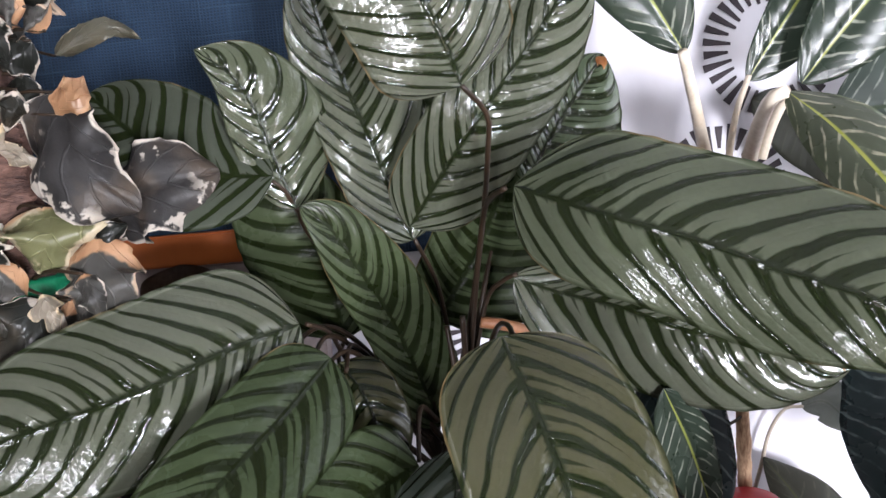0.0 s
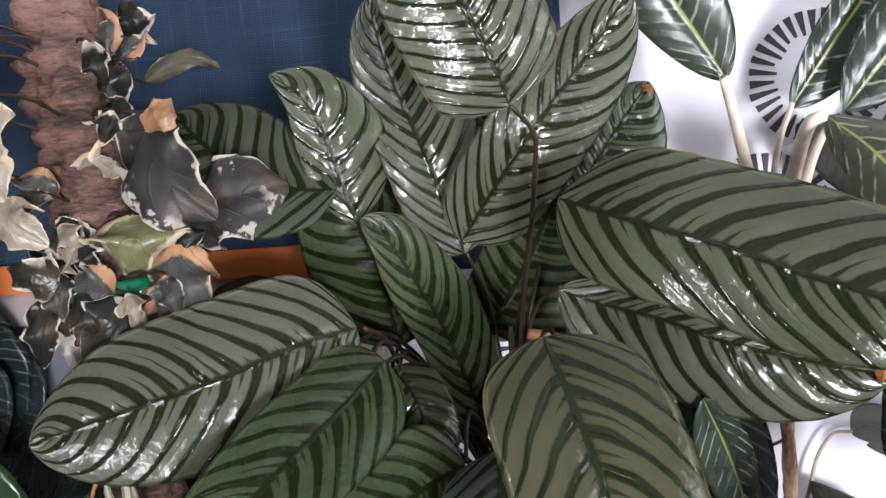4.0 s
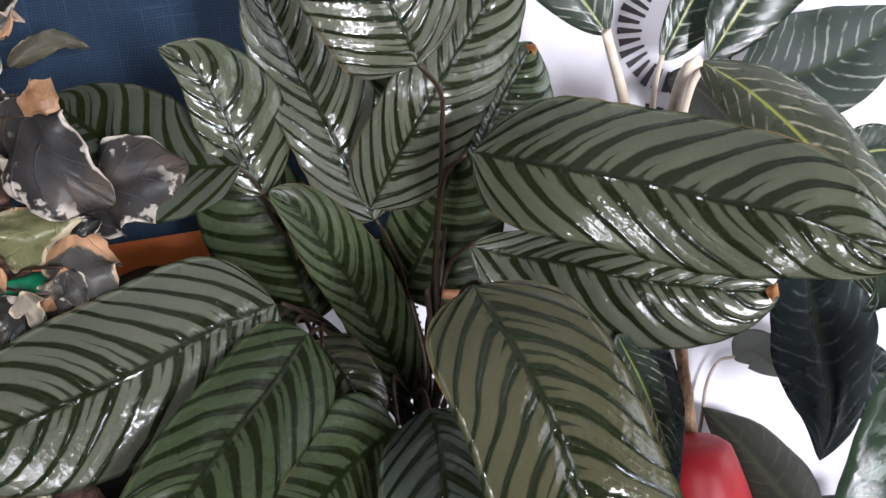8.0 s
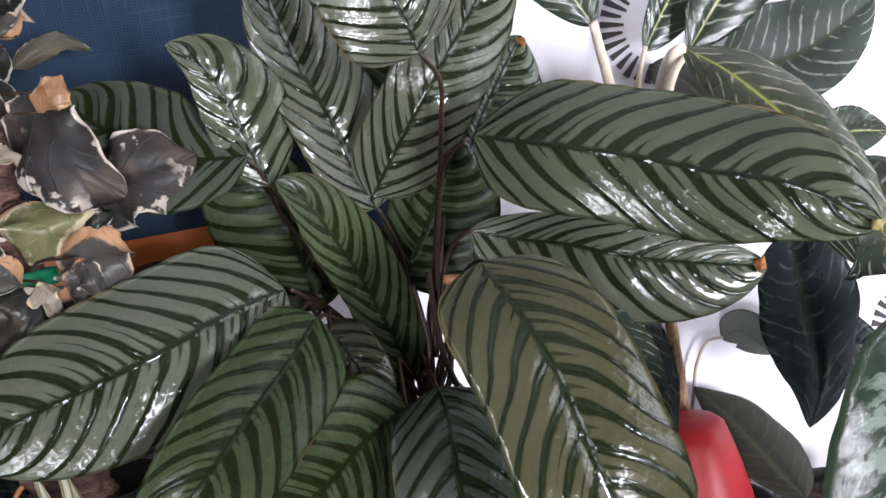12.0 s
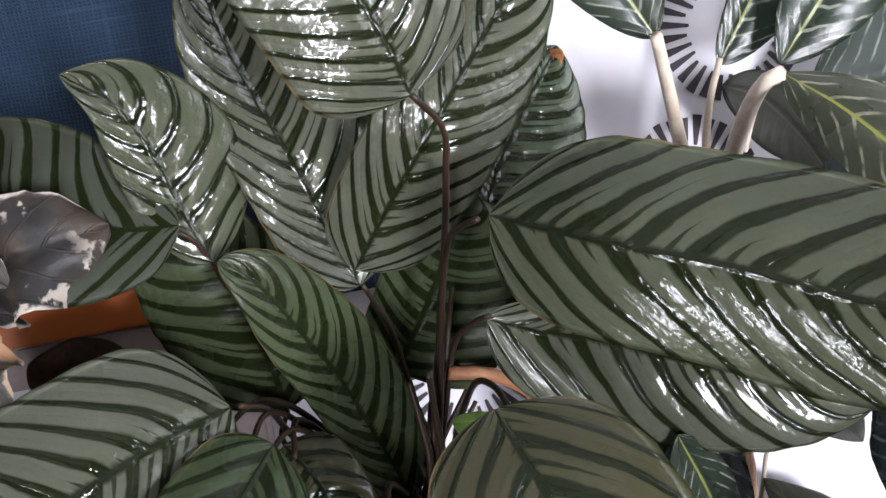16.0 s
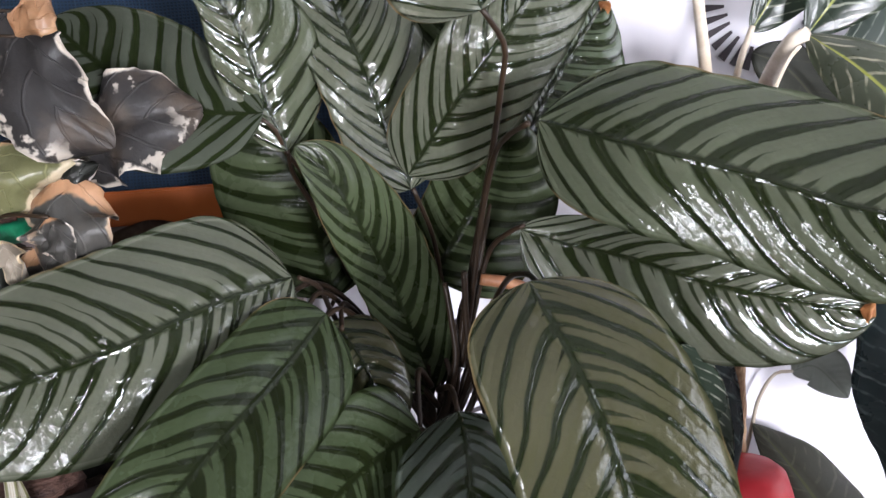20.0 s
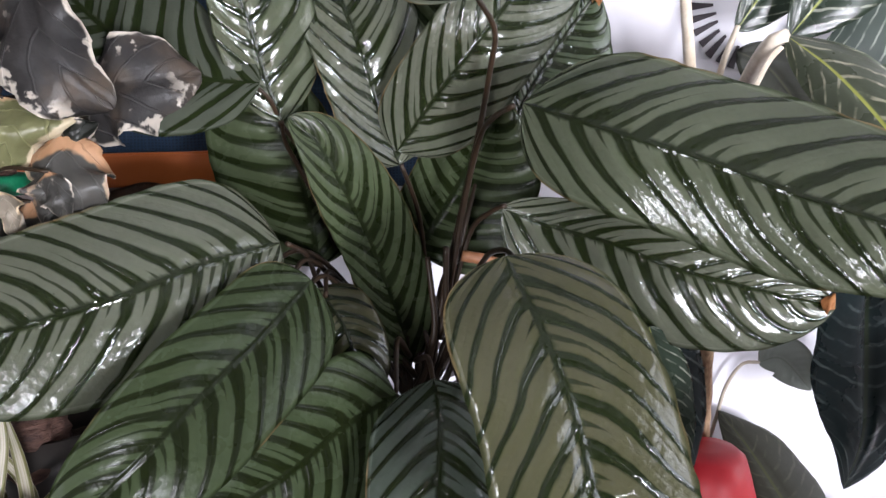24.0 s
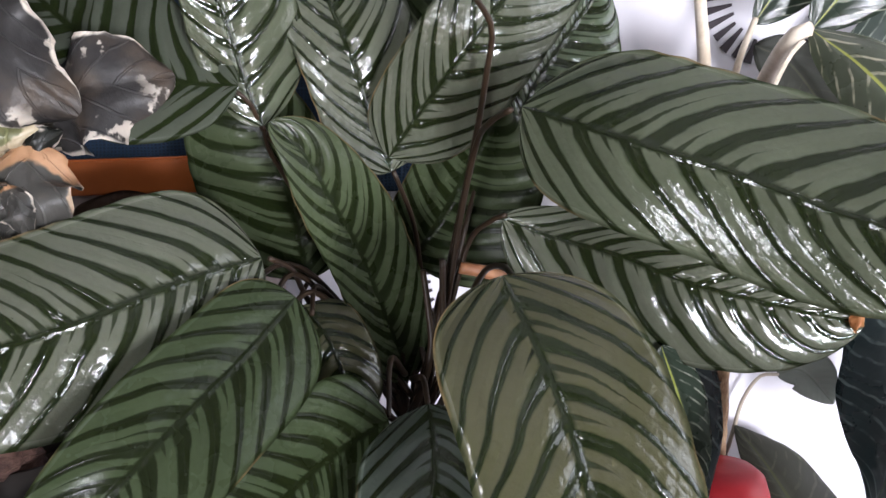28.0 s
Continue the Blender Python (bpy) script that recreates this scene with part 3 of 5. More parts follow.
# ---- the calathea ----
CROWN = (0.0, 0.445, 0.0)
calathea = thing("calathea_plant", CROWN, "calathea with dark-banded grey-green leaves in a dark pot", "plant")
pot_of(calathea, 0.052, 0.185, POT)


def long_leaf(s, blunt, point=0.0):
    """Half width along the leaf: blunt rounds the base, point draws out the tip."""
    x = 2 * s - 1
    return max(1e-3, (1 - abs(x) ** blunt) ** 0.55 if x < 0 else (1 - x ** (2.3 - 0.8 * point)) ** (0.6 + 0.25 * point))


LEAVES = [0]
HUSK = [(-0.066, 0.365, 0.224), (-0.064, 0.366, 0.219), (-0.061, 0.367, 0.215)]


def calathea_leaf(mid, left, right, bands, tone="grey", ripple=0.0015, blunt=7.0, point=0.0):
    LEAVES[0] += 1
    bm = blade(mid, left, right, lambda s: long_leaf(s, blunt, point), 96, 11, ripple, bands, 0.10, 0.04, 0.03, LEAVES[0])
    part("leaf", bm, calathea_leaf_material(bands, tone), calathea)


def petiole(points, r=0.0012):
    LEAVES[0] += 1
    part("petiole", tube(points, r, r + 0.0008, 28, 8), STEM, calathea, "dark brown leaf stalk")


calathea_leaf([(0.029, 0.350, 0.396), (0.061, 0.319, 0.384), (0.092, 0.303, 0.373), (0.117, 0.288, 0.362), (0.146, 0.268, 0.350), (0.175, 0.258, 0.328)], (0.119, 0.322, 0.401), (0.095, 0.300, 0.337), 9.6, "olive")
calathea_leaf([(0.0310, 0.4180, 0.3430), (0.0530, 0.4100, 0.3350), (0.0820, 0.3980, 0.3270), (0.1120, 0.3880, 0.3150), (0.1490, 0.3800, 0.3050), (0.1870, 0.3740, 0.2960)], (0.1200, 0.3920, 0.3320), (0.1030, 0.3910, 0.2770), 10, "sheen", 0.0018, 3.0)
calathea_leaf([(0.017, 0.325, 0.336), (0.026, 0.300, 0.314), (0.035, 0.282, 0.286), (0.040, 0.266, 0.253), (0.047, 0.263, 0.224), (0.056, 0.270, 0.170)], (0.079, 0.279, 0.265), (-0.001, 0.272, 0.278), 11, "umber")
calathea_leaf([(-0.080, 0.395, 0.333), (-0.109, 0.372, 0.329), (-0.144, 0.350, 0.319), (-0.188, 0.341, 0.308), (-0.234, 0.335, 0.296)], (-0.137, 0.345, 0.278), (-0.177, 0.366, 0.350), 11)
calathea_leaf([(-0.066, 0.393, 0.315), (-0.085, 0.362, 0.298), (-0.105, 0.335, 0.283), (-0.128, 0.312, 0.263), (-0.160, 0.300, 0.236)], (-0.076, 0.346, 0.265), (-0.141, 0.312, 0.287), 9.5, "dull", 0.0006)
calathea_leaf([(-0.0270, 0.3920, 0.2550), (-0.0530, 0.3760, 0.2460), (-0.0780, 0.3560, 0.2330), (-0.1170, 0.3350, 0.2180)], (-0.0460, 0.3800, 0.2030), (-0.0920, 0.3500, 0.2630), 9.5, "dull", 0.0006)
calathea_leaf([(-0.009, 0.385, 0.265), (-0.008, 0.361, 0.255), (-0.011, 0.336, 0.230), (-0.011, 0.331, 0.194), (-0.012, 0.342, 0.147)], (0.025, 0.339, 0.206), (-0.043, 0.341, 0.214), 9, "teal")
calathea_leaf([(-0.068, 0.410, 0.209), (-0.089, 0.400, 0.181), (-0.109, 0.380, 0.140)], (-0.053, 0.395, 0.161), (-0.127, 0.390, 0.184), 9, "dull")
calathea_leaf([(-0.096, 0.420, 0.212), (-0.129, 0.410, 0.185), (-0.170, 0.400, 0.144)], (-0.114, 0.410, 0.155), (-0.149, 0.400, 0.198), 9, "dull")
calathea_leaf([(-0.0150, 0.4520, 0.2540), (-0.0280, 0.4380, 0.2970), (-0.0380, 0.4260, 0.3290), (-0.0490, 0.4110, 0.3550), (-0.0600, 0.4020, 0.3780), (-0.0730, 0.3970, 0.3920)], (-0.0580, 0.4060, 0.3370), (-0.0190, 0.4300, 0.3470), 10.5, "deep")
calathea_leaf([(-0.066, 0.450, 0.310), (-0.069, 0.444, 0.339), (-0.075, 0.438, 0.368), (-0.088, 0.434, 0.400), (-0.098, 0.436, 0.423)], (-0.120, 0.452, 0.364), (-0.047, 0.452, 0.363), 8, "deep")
calathea_leaf([(-0.0860, 0.4020, 0.4080), (-0.1080, 0.4040, 0.4100), (-0.1340, 0.4080, 0.4180), (-0.1590, 0.4180, 0.4350), (-0.1840, 0.4300, 0.4580)], (-0.1430, 0.3950, 0.3830), (-0.1350, 0.4280, 0.4590), 8, "slate", 0.0011, 1.8)
calathea_leaf([(-0.0780, 0.4120, 0.3900), (-0.0830, 0.4090, 0.4050), (-0.0870, 0.4060, 0.4220), (-0.0920, 0.4020, 0.4420), (-0.1000, 0.3970, 0.4580), (-0.1150, 0.3930, 0.4710)], (-0.1080, 0.4000, 0.4380), (-0.0580, 0.4200, 0.4340), 6.6, "olive", 0.0011, 2.6, 1.0)
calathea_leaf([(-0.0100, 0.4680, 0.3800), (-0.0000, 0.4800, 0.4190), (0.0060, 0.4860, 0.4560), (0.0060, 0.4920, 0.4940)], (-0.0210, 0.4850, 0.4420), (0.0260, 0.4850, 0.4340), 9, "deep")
calathea_leaf([(-0.021, 0.431, 0.366), (-0.029, 0.430, 0.389), (-0.039, 0.424, 0.424), (-0.050, 0.427, 0.455), (-0.058, 0.422, 0.483), (-0.063, 0.420, 0.511)], (-0.066, 0.415, 0.432), (-0.008, 0.440, 0.440), 12)
calathea_leaf([(0.010, 0.357, 0.441), (0.005, 0.347, 0.457), (-0.006, 0.340, 0.481), (-0.020, 0.335, 0.507), (-0.032, 0.335, 0.530)], (-0.041, 0.335, 0.472), (0.026, 0.350, 0.493), 11)
calathea_leaf([(-0.022, 0.430, 0.373), (-0.004, 0.415, 0.398), (0.019, 0.400, 0.428), (0.050, 0.408, 0.465), (0.077, 0.410, 0.500)], (0.007, 0.400, 0.451), (0.058, 0.415, 0.426), 11)
calathea_leaf([(0.0410, 0.4640, 0.3760), (0.0560, 0.4700, 0.4040), (0.0780, 0.4800, 0.4340), (0.0990, 0.4900, 0.4600)], (0.0580, 0.4800, 0.4460), (0.1100, 0.4860, 0.4190), 9, "green", 0.0014, 5.0, 0.5)
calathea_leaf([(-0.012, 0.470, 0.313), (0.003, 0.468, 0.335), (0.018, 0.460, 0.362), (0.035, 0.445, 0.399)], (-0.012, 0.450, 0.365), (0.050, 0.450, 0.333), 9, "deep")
calathea_leaf([(-0.0660, 0.4180, 0.3050), (-0.0540, 0.4060, 0.2920), (-0.0460, 0.3980, 0.2720), (-0.0440, 0.3940, 0.2490)], (-0.0290, 0.4080, 0.2740), (-0.0680, 0.4020, 0.2680), 6, "umber")
petiole([(-0.0880, 0.4020, 0.4060), (-0.0820, 0.4060, 0.4000), (-0.0790, 0.4160, 0.3890), (-0.0700, 0.4360, 0.3710), (-0.0570, 0.4480, 0.3380), (-0.0390, 0.4520, 0.2940)], 0.0010)
petiole([(-0.0780, 0.4130, 0.3900), (-0.0780, 0.4280, 0.3780), (-0.0690, 0.4420, 0.3560), (-0.0560, 0.4520, 0.3200)], 0.0010)
petiole([(0.010, 0.357, 0.441), (0.021, 0.375, 0.428), (0.021, 0.390, 0.412), (0.018, 0.410, 0.383), (0.012, 0.430, 0.346), (0.004, 0.440, 0.306), (-0.003, 0.445, 0.269)])
petiole([(0.025, 0.352, 0.395), (0.020, 0.375, 0.390), (0.017, 0.400, 0.380), (0.012, 0.425, 0.347), (0.006, 0.438, 0.306), (-0.001, 0.445, 0.268)])
petiole([(0.023, 0.335, 0.332), (0.022, 0.360, 0.332), (0.019, 0.400, 0.321), (0.012, 0.430, 0.294), (0.002, 0.445, 0.259), (-0.006, 0.450, 0.238)])
petiole([(0.032, 0.416, 0.345), (0.026, 0.425, 0.341), (0.017, 0.440, 0.329), (0.008, 0.447, 0.297), (0.000, 0.450, 0.266)])
petiole([(-0.077, 0.398, 0.332), (-0.070, 0.420, 0.322), (-0.066, 0.440, 0.303), (-0.052, 0.450, 0.274), (-0.022, 0.450, 0.246)])
petiole([(-0.070, 0.395, 0.310), (-0.059, 0.420, 0.310), (-0.038, 0.440, 0.282), (-0.015, 0.450, 0.245)])
petiole([(-0.020, 0.432, 0.366), (-0.011, 0.450, 0.339), (-0.007, 0.460, 0.308), (-0.004, 0.455, 0.271), (-0.012, 0.450, 0.236)])
petiole([(-0.064, 0.436, 0.314), (-0.070, 0.450, 0.293), (-0.048, 0.455, 0.254), (-0.024, 0.450, 0.231)])
petiole([(-0.011, 0.476, 0.254), (-0.011, 0.460, 0.241), (-0.014, 0.450, 0.229)])
petiole([(-0.0270, 0.3960, 0.2550), (-0.025, 0.420, 0.275), (-0.018, 0.450, 0.257)])
petiole([(-0.009, 0.386, 0.264), (-0.010, 0.410, 0.268), (-0.014, 0.450, 0.254)])
petiole([(-0.012, 0.472, 0.313), (-0.012, 0.465, 0.286), (-0.012, 0.450, 0.244)])
petiole([(0.038, 0.472, 0.386), (0.028, 0.465, 0.367), (0.015, 0.455, 0.328), (-0.000, 0.450, 0.266)])
petiole([(-0.044, 0.468, 0.291), (-0.028, 0.450, 0.260), (-0.025, 0.452, 0.248), (-0.021, 0.452, 0.233), (-0.023, 0.452, 0.219)])
petiole([(-0.039, 0.468, 0.297), (-0.023, 0.454, 0.265), (-0.022, 0.452, 0.251), (-0.019, 0.452, 0.233), (-0.021, 0.452, 0.218)])
petiole([(-0.034, 0.468, 0.293), (-0.018, 0.458, 0.260), (-0.018, 0.452, 0.249), (-0.017, 0.452, 0.232), (-0.019, 0.452, 0.218)])
petiole([(-0.027, 0.468, 0.307), (-0.011, 0.462, 0.272), (-0.013, 0.452, 0.255), (-0.015, 0.452, 0.232), (-0.018, 0.452, 0.218)])
petiole([(-0.024, 0.468, 0.299), (-0.008, 0.450, 0.268), (-0.010, 0.452, 0.251), (-0.014, 0.452, 0.232), (-0.016, 0.452, 0.218)])
petiole([(0.0020, 0.4250, 0.3230), (0.0020, 0.4320, 0.2930), (0.0040, 0.4360, 0.2660), (0.0100, 0.4400, 0.2430), (0.0120, 0.4460, 0.2270)], 0.0016)
petiole([(-0.0070, 0.4400, 0.3150), (-0.0050, 0.4400, 0.2950), (-0.0040, 0.4400, 0.2740), (-0.0100, 0.4420, 0.2500), (-0.0180, 0.4460, 0.2320)], 0.0016)
petiole([(0.0090, 0.4450, 0.2730), (0.0070, 0.4450, 0.2560), (-0.0010, 0.4480, 0.2370), (-0.0090, 0.4500, 0.2260)], 0.0016)
petiole([(-0.017, 0.468, 0.316), (-0.002, 0.454, 0.284), (-0.006, 0.452, 0.259), (-0.013, 0.452, 0.232), (-0.015, 0.452, 0.217)])
petiole([(0.022, 0.468, 0.298), (0.001, 0.458, 0.271), (-0.004, 0.452, 0.253), (-0.011, 0.452, 0.231), (-0.013, 0.452, 0.217)])
petiole([(0.025, 0.468, 0.290), (0.004, 0.462, 0.262), (-0.002, 0.452, 0.249), (-0.010, 0.452, 0.231), (-0.012, 0.452, 0.217)])
petiole([(-0.035, 0.468, 0.308), (-0.020, 0.450, 0.277), (-0.019, 0.452, 0.256), (-0.018, 0.452, 0.233), (-0.020, 0.452, 0.218)])
petiole([(0.025, 0.468, 0.327), (0.003, 0.454, 0.301), (-0.003, 0.452, 0.268), (-0.012, 0.452, 0.231), (-0.014, 0.452, 0.217)])
petiole([(0.027, 0.468, 0.279), (0.005, 0.458, 0.252), (-0.001, 0.452, 0.244), (-0.009, 0.452, 0.231), (-0.011, 0.452, 0.217)])
petiole([(-0.093, 0.400, 0.315), (-0.075, 0.430, 0.323), (-0.055, 0.445, 0.305), (-0.028, 0.450, 0.260), (-0.019, 0.452, 0.229)])
petiole([(-0.080, 0.395, 0.305), (-0.070, 0.420, 0.320), (-0.053, 0.440, 0.296), (-0.021, 0.452, 0.233)])
petiole([(-0.060, 0.400, 0.305), (-0.059, 0.430, 0.311), (-0.042, 0.450, 0.281), (-0.020, 0.452, 0.231)])


def broad_leaf(s):
    return max(1e-3, (math.sin(math.pi * s**0.8)) ** 0.75)


def dry_stalk(points):
    part("dry_stalk", tube(points, 0.0032, 0.0042, 24, 8, 0.05, 3), STALK, calathea, "dried orange-brown leaf stalk")


def dry_tip(mid, left, right, material=None):
    part("dry_tip", blade(mid, left, right, lambda s: max(1e-3, math.sin(math.pi * s**0.7)), 16, 4, 0.0, 4, 0.3, 0.1, 0.3, 9), material or RUST, calathea, "dried yellow leaf tip" if material else "dried orange leaf tip")


def bud(mid, left, right):
    part("young_leaf", blade(mid, left, right, broad_leaf, 24, 5, 0.0, 6, 0.35, 0.10, 0.2, 31), AGLAONEMA_YOUNG, calathea, "pale green young leaf")


dry_stalk([(0.012, 0.442, 0.315), (0.027, 0.445, 0.311), (0.042, 0.450, 0.303), (0.054, 0.455, 0.290), (0.059, 0.460, 0.270)])
dry_tip([(0.0940, 0.4860, 0.4580), (0.0970, 0.4830, 0.4570), (0.0980, 0.4800, 0.4540), (0.0970, 0.4800, 0.4500)], (0.0990, 0.4820, 0.4570), (0.0940, 0.4820, 0.4530))
dry_tip([(0.1790, 0.3740, 0.2990), (0.1820, 0.3700, 0.2990), (0.1860, 0.3730, 0.2950)], (0.1840, 0.3720, 0.3020), (0.1810, 0.3720, 0.2940))
dry_tip([(0.1690, 0.2560, 0.3270), (0.1710, 0.2540, 0.3290), (0.1760, 0.2560, 0.3300)], (0.1730, 0.2560, 0.3310), (0.1720, 0.2560, 0.3260), TIP)
bud([(0.007, 0.400, 0.306), (0.018, 0.385, 0.311), (0.030, 0.380, 0.313)], (0.017, 0.386, 0.314), (0.018, 0.383, 0.306))

# ---- the veined plants ----
aglaonema = thing("aglaonema_plant", (0.19, 0.50, 0.0), "dark green aglaonema with pale veins, cream stalks and a brown cane", "plant")
pot_of(aglaonema, 0.045, 0.10, POT)


def tapered_leaf(s):
    """Drawn out at the stalk and at the tip."""
    return max(1e-3, 2.05 * s**0.62 * (1 - s) ** 0.45)


def aglaonema_leaf(mid, left, right, dark=0, shape=broad_leaf):
    LEAVES[0] += 1
    bm = blade(mid, left, right, shape, 48, 8, 0.0004, 11, 0.14, 0.06, 0.06, LEAVES[0])
    part("leaf", bm, {0: AGLAONEMA, 1: AGLAONEMA_DARK, 2: AGLAONEMA_GREY, 3: AGLAONEMA_OLIVE, 4: AGLAONEMA_BACK, 5: AGLAONEMA_PALE, 6: AGLAONEMA_BROWN}[dark], shade if dark in (1, 5, 6) else aglaonema)


def hanging_leaf(s):
    """Narrow at the stalk, broadest past the middle."""
    return max(1e-3, 1.9 * s**0.85 * (1 - s) ** 0.5 * (1.18 - 0.25 * s))


def dark_leaf(mid, left, right):
    LEAVES[0] += 1
    part("leaf", blade(mid, left, right, hanging_leaf, 56, 9, 0.0004, 11, 0.16, 0.07, 0.08, LEAVES[0]), AGLAONEMA_DARK, shade)


def pale_petiole(points, r):
    part("petiole", tube(points, r * 0.8, r * 1.3, 20, 8), PALE_STEM, aglaonema, "cream leaf stalk")


def thin_petiole(points):
    part("petiole", tube(points, 0.0012, 0.0016, 20, 6), THIN_STEM, shade)


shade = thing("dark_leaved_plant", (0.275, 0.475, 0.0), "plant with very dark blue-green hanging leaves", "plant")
pot_of(shade, 0.045, 0.10, POT)
aglaonema_leaf([(0.1340, 0.4460, 0.4530), (0.1200, 0.4420, 0.4760), (0.1050, 0.4360, 0.4970), (0.0860, 0.4300, 0.5220), (0.0670, 0.4250, 0.5460)], (0.0700, 0.4360, 0.5050), (0.1300, 0.4320, 0.5080), 0, tapered_leaf)
aglaonema_leaf([(0.1860, 0.4950, 0.4370), (0.2040, 0.4920, 0.4640), (0.2260, 0.4880, 0.4950), (0.2480, 0.4850, 0.5220)], (0.2050, 0.4900, 0.4920), (0.2430, 0.4900, 0.4730), 0, tapered_leaf)
aglaonema_leaf([(0.2110, 0.4780, 0.4320), (0.2340, 0.4740, 0.4600), (0.2540, 0.4680, 0.4830), (0.2800, 0.4620, 0.5030), (0.3090, 0.4560, 0.5190)], (0.2330, 0.4700, 0.5020), (0.2880, 0.4640, 0.4710), 0, tapered_leaf)
aglaonema_leaf([(0.242, 0.505, 0.414), (0.293, 0.495, 0.416), (0.323, 0.485, 0.428), (0.352, 0.480, 0.446)], (0.286, 0.500, 0.456), (0.307, 0.480, 0.386), 2)
aglaonema_leaf([(0.1750, 0.4120, 0.4270), (0.1850, 0.3880, 0.4100), (0.1940, 0.3640, 0.3880), (0.2020, 0.3440, 0.3640), (0.2100, 0.3280, 0.3380), (0.2190, 0.3120, 0.3070)], (0.2290, 0.3620, 0.3810), (0.1775, 0.3655, 0.3770), 3)
aglaonema_leaf([(0.272, 0.450, 0.352), (0.298, 0.450, 0.358), (0.329, 0.450, 0.354)], (0.302, 0.450, 0.375), (0.304, 0.450, 0.341))
aglaonema_leaf([(0.216, 0.370, 0.313), (0.234, 0.350, 0.316), (0.269, 0.340, 0.291)], (0.251, 0.360, 0.349), (0.235, 0.360, 0.276))
dark_leaf([(0.2180, 0.4060, 0.1830), (0.2300, 0.4100, 0.2100), (0.2300, 0.4100, 0.2430), (0.2210, 0.4000, 0.2830), (0.2100, 0.3850, 0.3120)], (0.1920, 0.4050, 0.2710), (0.2670, 0.4150, 0.2480))
aglaonema_leaf([(0.242, 0.450, 0.228), (0.275, 0.450, 0.217), (0.308, 0.450, 0.207)], (0.278, 0.450, 0.240), (0.266, 0.450, 0.183), 1)
aglaonema_leaf([(0.2340, 0.4500, 0.1150), (0.2240, 0.4800, 0.1400), (0.2140, 0.5100, 0.1630), (0.2030, 0.5350, 0.1800)], (0.1990, 0.5050, 0.1490), (0.2500, 0.5050, 0.1510), 6)
aglaonema_leaf([(0.2320, 0.5380, 0.2130), (0.2470, 0.5330, 0.2160), (0.2650, 0.5250, 0.1950)], (0.2510, 0.5320, 0.2330), (0.2430, 0.5320, 0.2030), 5)
aglaonema_leaf([(0.103, 0.410, 0.295), (0.118, 0.420, 0.252), (0.137, 0.430, 0.170)], (0.149, 0.430, 0.227), (0.088, 0.415, 0.231), 1)
aglaonema_leaf([(0.247, 0.500, 0.386), (0.265, 0.490, 0.369), (0.284, 0.480, 0.329)], (0.281, 0.480, 0.366), (0.235, 0.480, 0.346), 1)
aglaonema_leaf([(0.099, 0.388, 0.286), (0.114, 0.398, 0.250), (0.129, 0.408, 0.200)], (0.128, 0.400, 0.250), (0.096, 0.392, 0.250))
aglaonema_leaf([(0.1930, 0.5080, 0.4260), (0.2150, 0.5080, 0.4150), (0.2320, 0.5020, 0.3910), (0.2410, 0.4900, 0.3650)], (0.2370, 0.5050, 0.4140), (0.2060, 0.5080, 0.3940), 4)
pale_petiole([(0.130, 0.435, 0.453), (0.143, 0.460, 0.425), (0.157, 0.485, 0.389), (0.171, 0.495, 0.342), (0.171, 0.495, 0.326)], 0.0036)
pale_petiole([(0.187, 0.495, 0.440), (0.178, 0.495, 0.416), (0.173, 0.497, 0.383), (0.173, 0.495, 0.342), (0.172, 0.495, 0.326)], 0.0022)
pale_petiole([(0.174, 0.410, 0.427), (0.169, 0.420, 0.423), (0.174, 0.455, 0.403), (0.177, 0.485, 0.373), (0.175, 0.495, 0.342), (0.172, 0.495, 0.326)], 0.0045)
pale_petiole([(0.2060, 0.4780, 0.4270), (0.2000, 0.4820, 0.4190), (0.1950, 0.4880, 0.4050), (0.1910, 0.4920, 0.3900)], 0.003)
thin_petiole([(0.2330, 0.5380, 0.2130), (0.2200, 0.5380, 0.2120), (0.2090, 0.5380, 0.1960), (0.2020, 0.5360, 0.1740), (0.1950, 0.5340, 0.1530)])

silver = thing("silver_plant", (0.40, 0.33, 0.0), "plant with broad silver-mottled dark green leaf", "plant")
pot_of(silver, 0.05, 0.06, POT)


def silver_leaf(mid, left, right):
    leaf = part("leaf", blade(mid, left, right, broad_leaf, 64, 10, 0.0008, 9, 0.16, 0.05, 0.05, 77), SILVER, silver)
    root = Vector((0.40, 0.33, 0.05))
    part("petiole", tube([mid[0], Vector(mid[0]).lerp(root, 0.5) + Vector((0.03, 0.02, 0.02)), root], 0.002, 0.003), THIN_STEM, leaf)


silver_leaf([(0.283, 0.300, 0.255), (0.214, 0.285, 0.214), (0.144, 0.270, 0.144)], (0.257, 0.275, 0.159), (0.155, 0.285, 0.238))


def stick(points):
    part("cane", tube(points, 0.0042, 0.0050, 40, 10, 0.10, 5), BARK, aglaonema, "brown woody cane")


stick([(0.1755, 0.490, 0.323), (0.1755, 0.495, 0.258), (0.1775, 0.500, 0.213), (0.179, 0.505, 0.165), (0.181, 0.510, 0.087)])


def twig(points):
    part("twig", tube(points, 0.0009, 0.0013, 12, 6), STEM, aglaonema, "thin black twig")


twig([(0.181, 0.500, 0.233), (0.173, 0.495, 0.225), (0.158, 0.490, 0.221)])

# ---- the ivy on its pole ----
ivy = thing("ivy_plant", (-0.215, 0.44, 0.0), "variegated ivy with grey and cream leaves on a wrapped pole", "plant")
pot_of(ivy, 0.042, 0.235, POT)


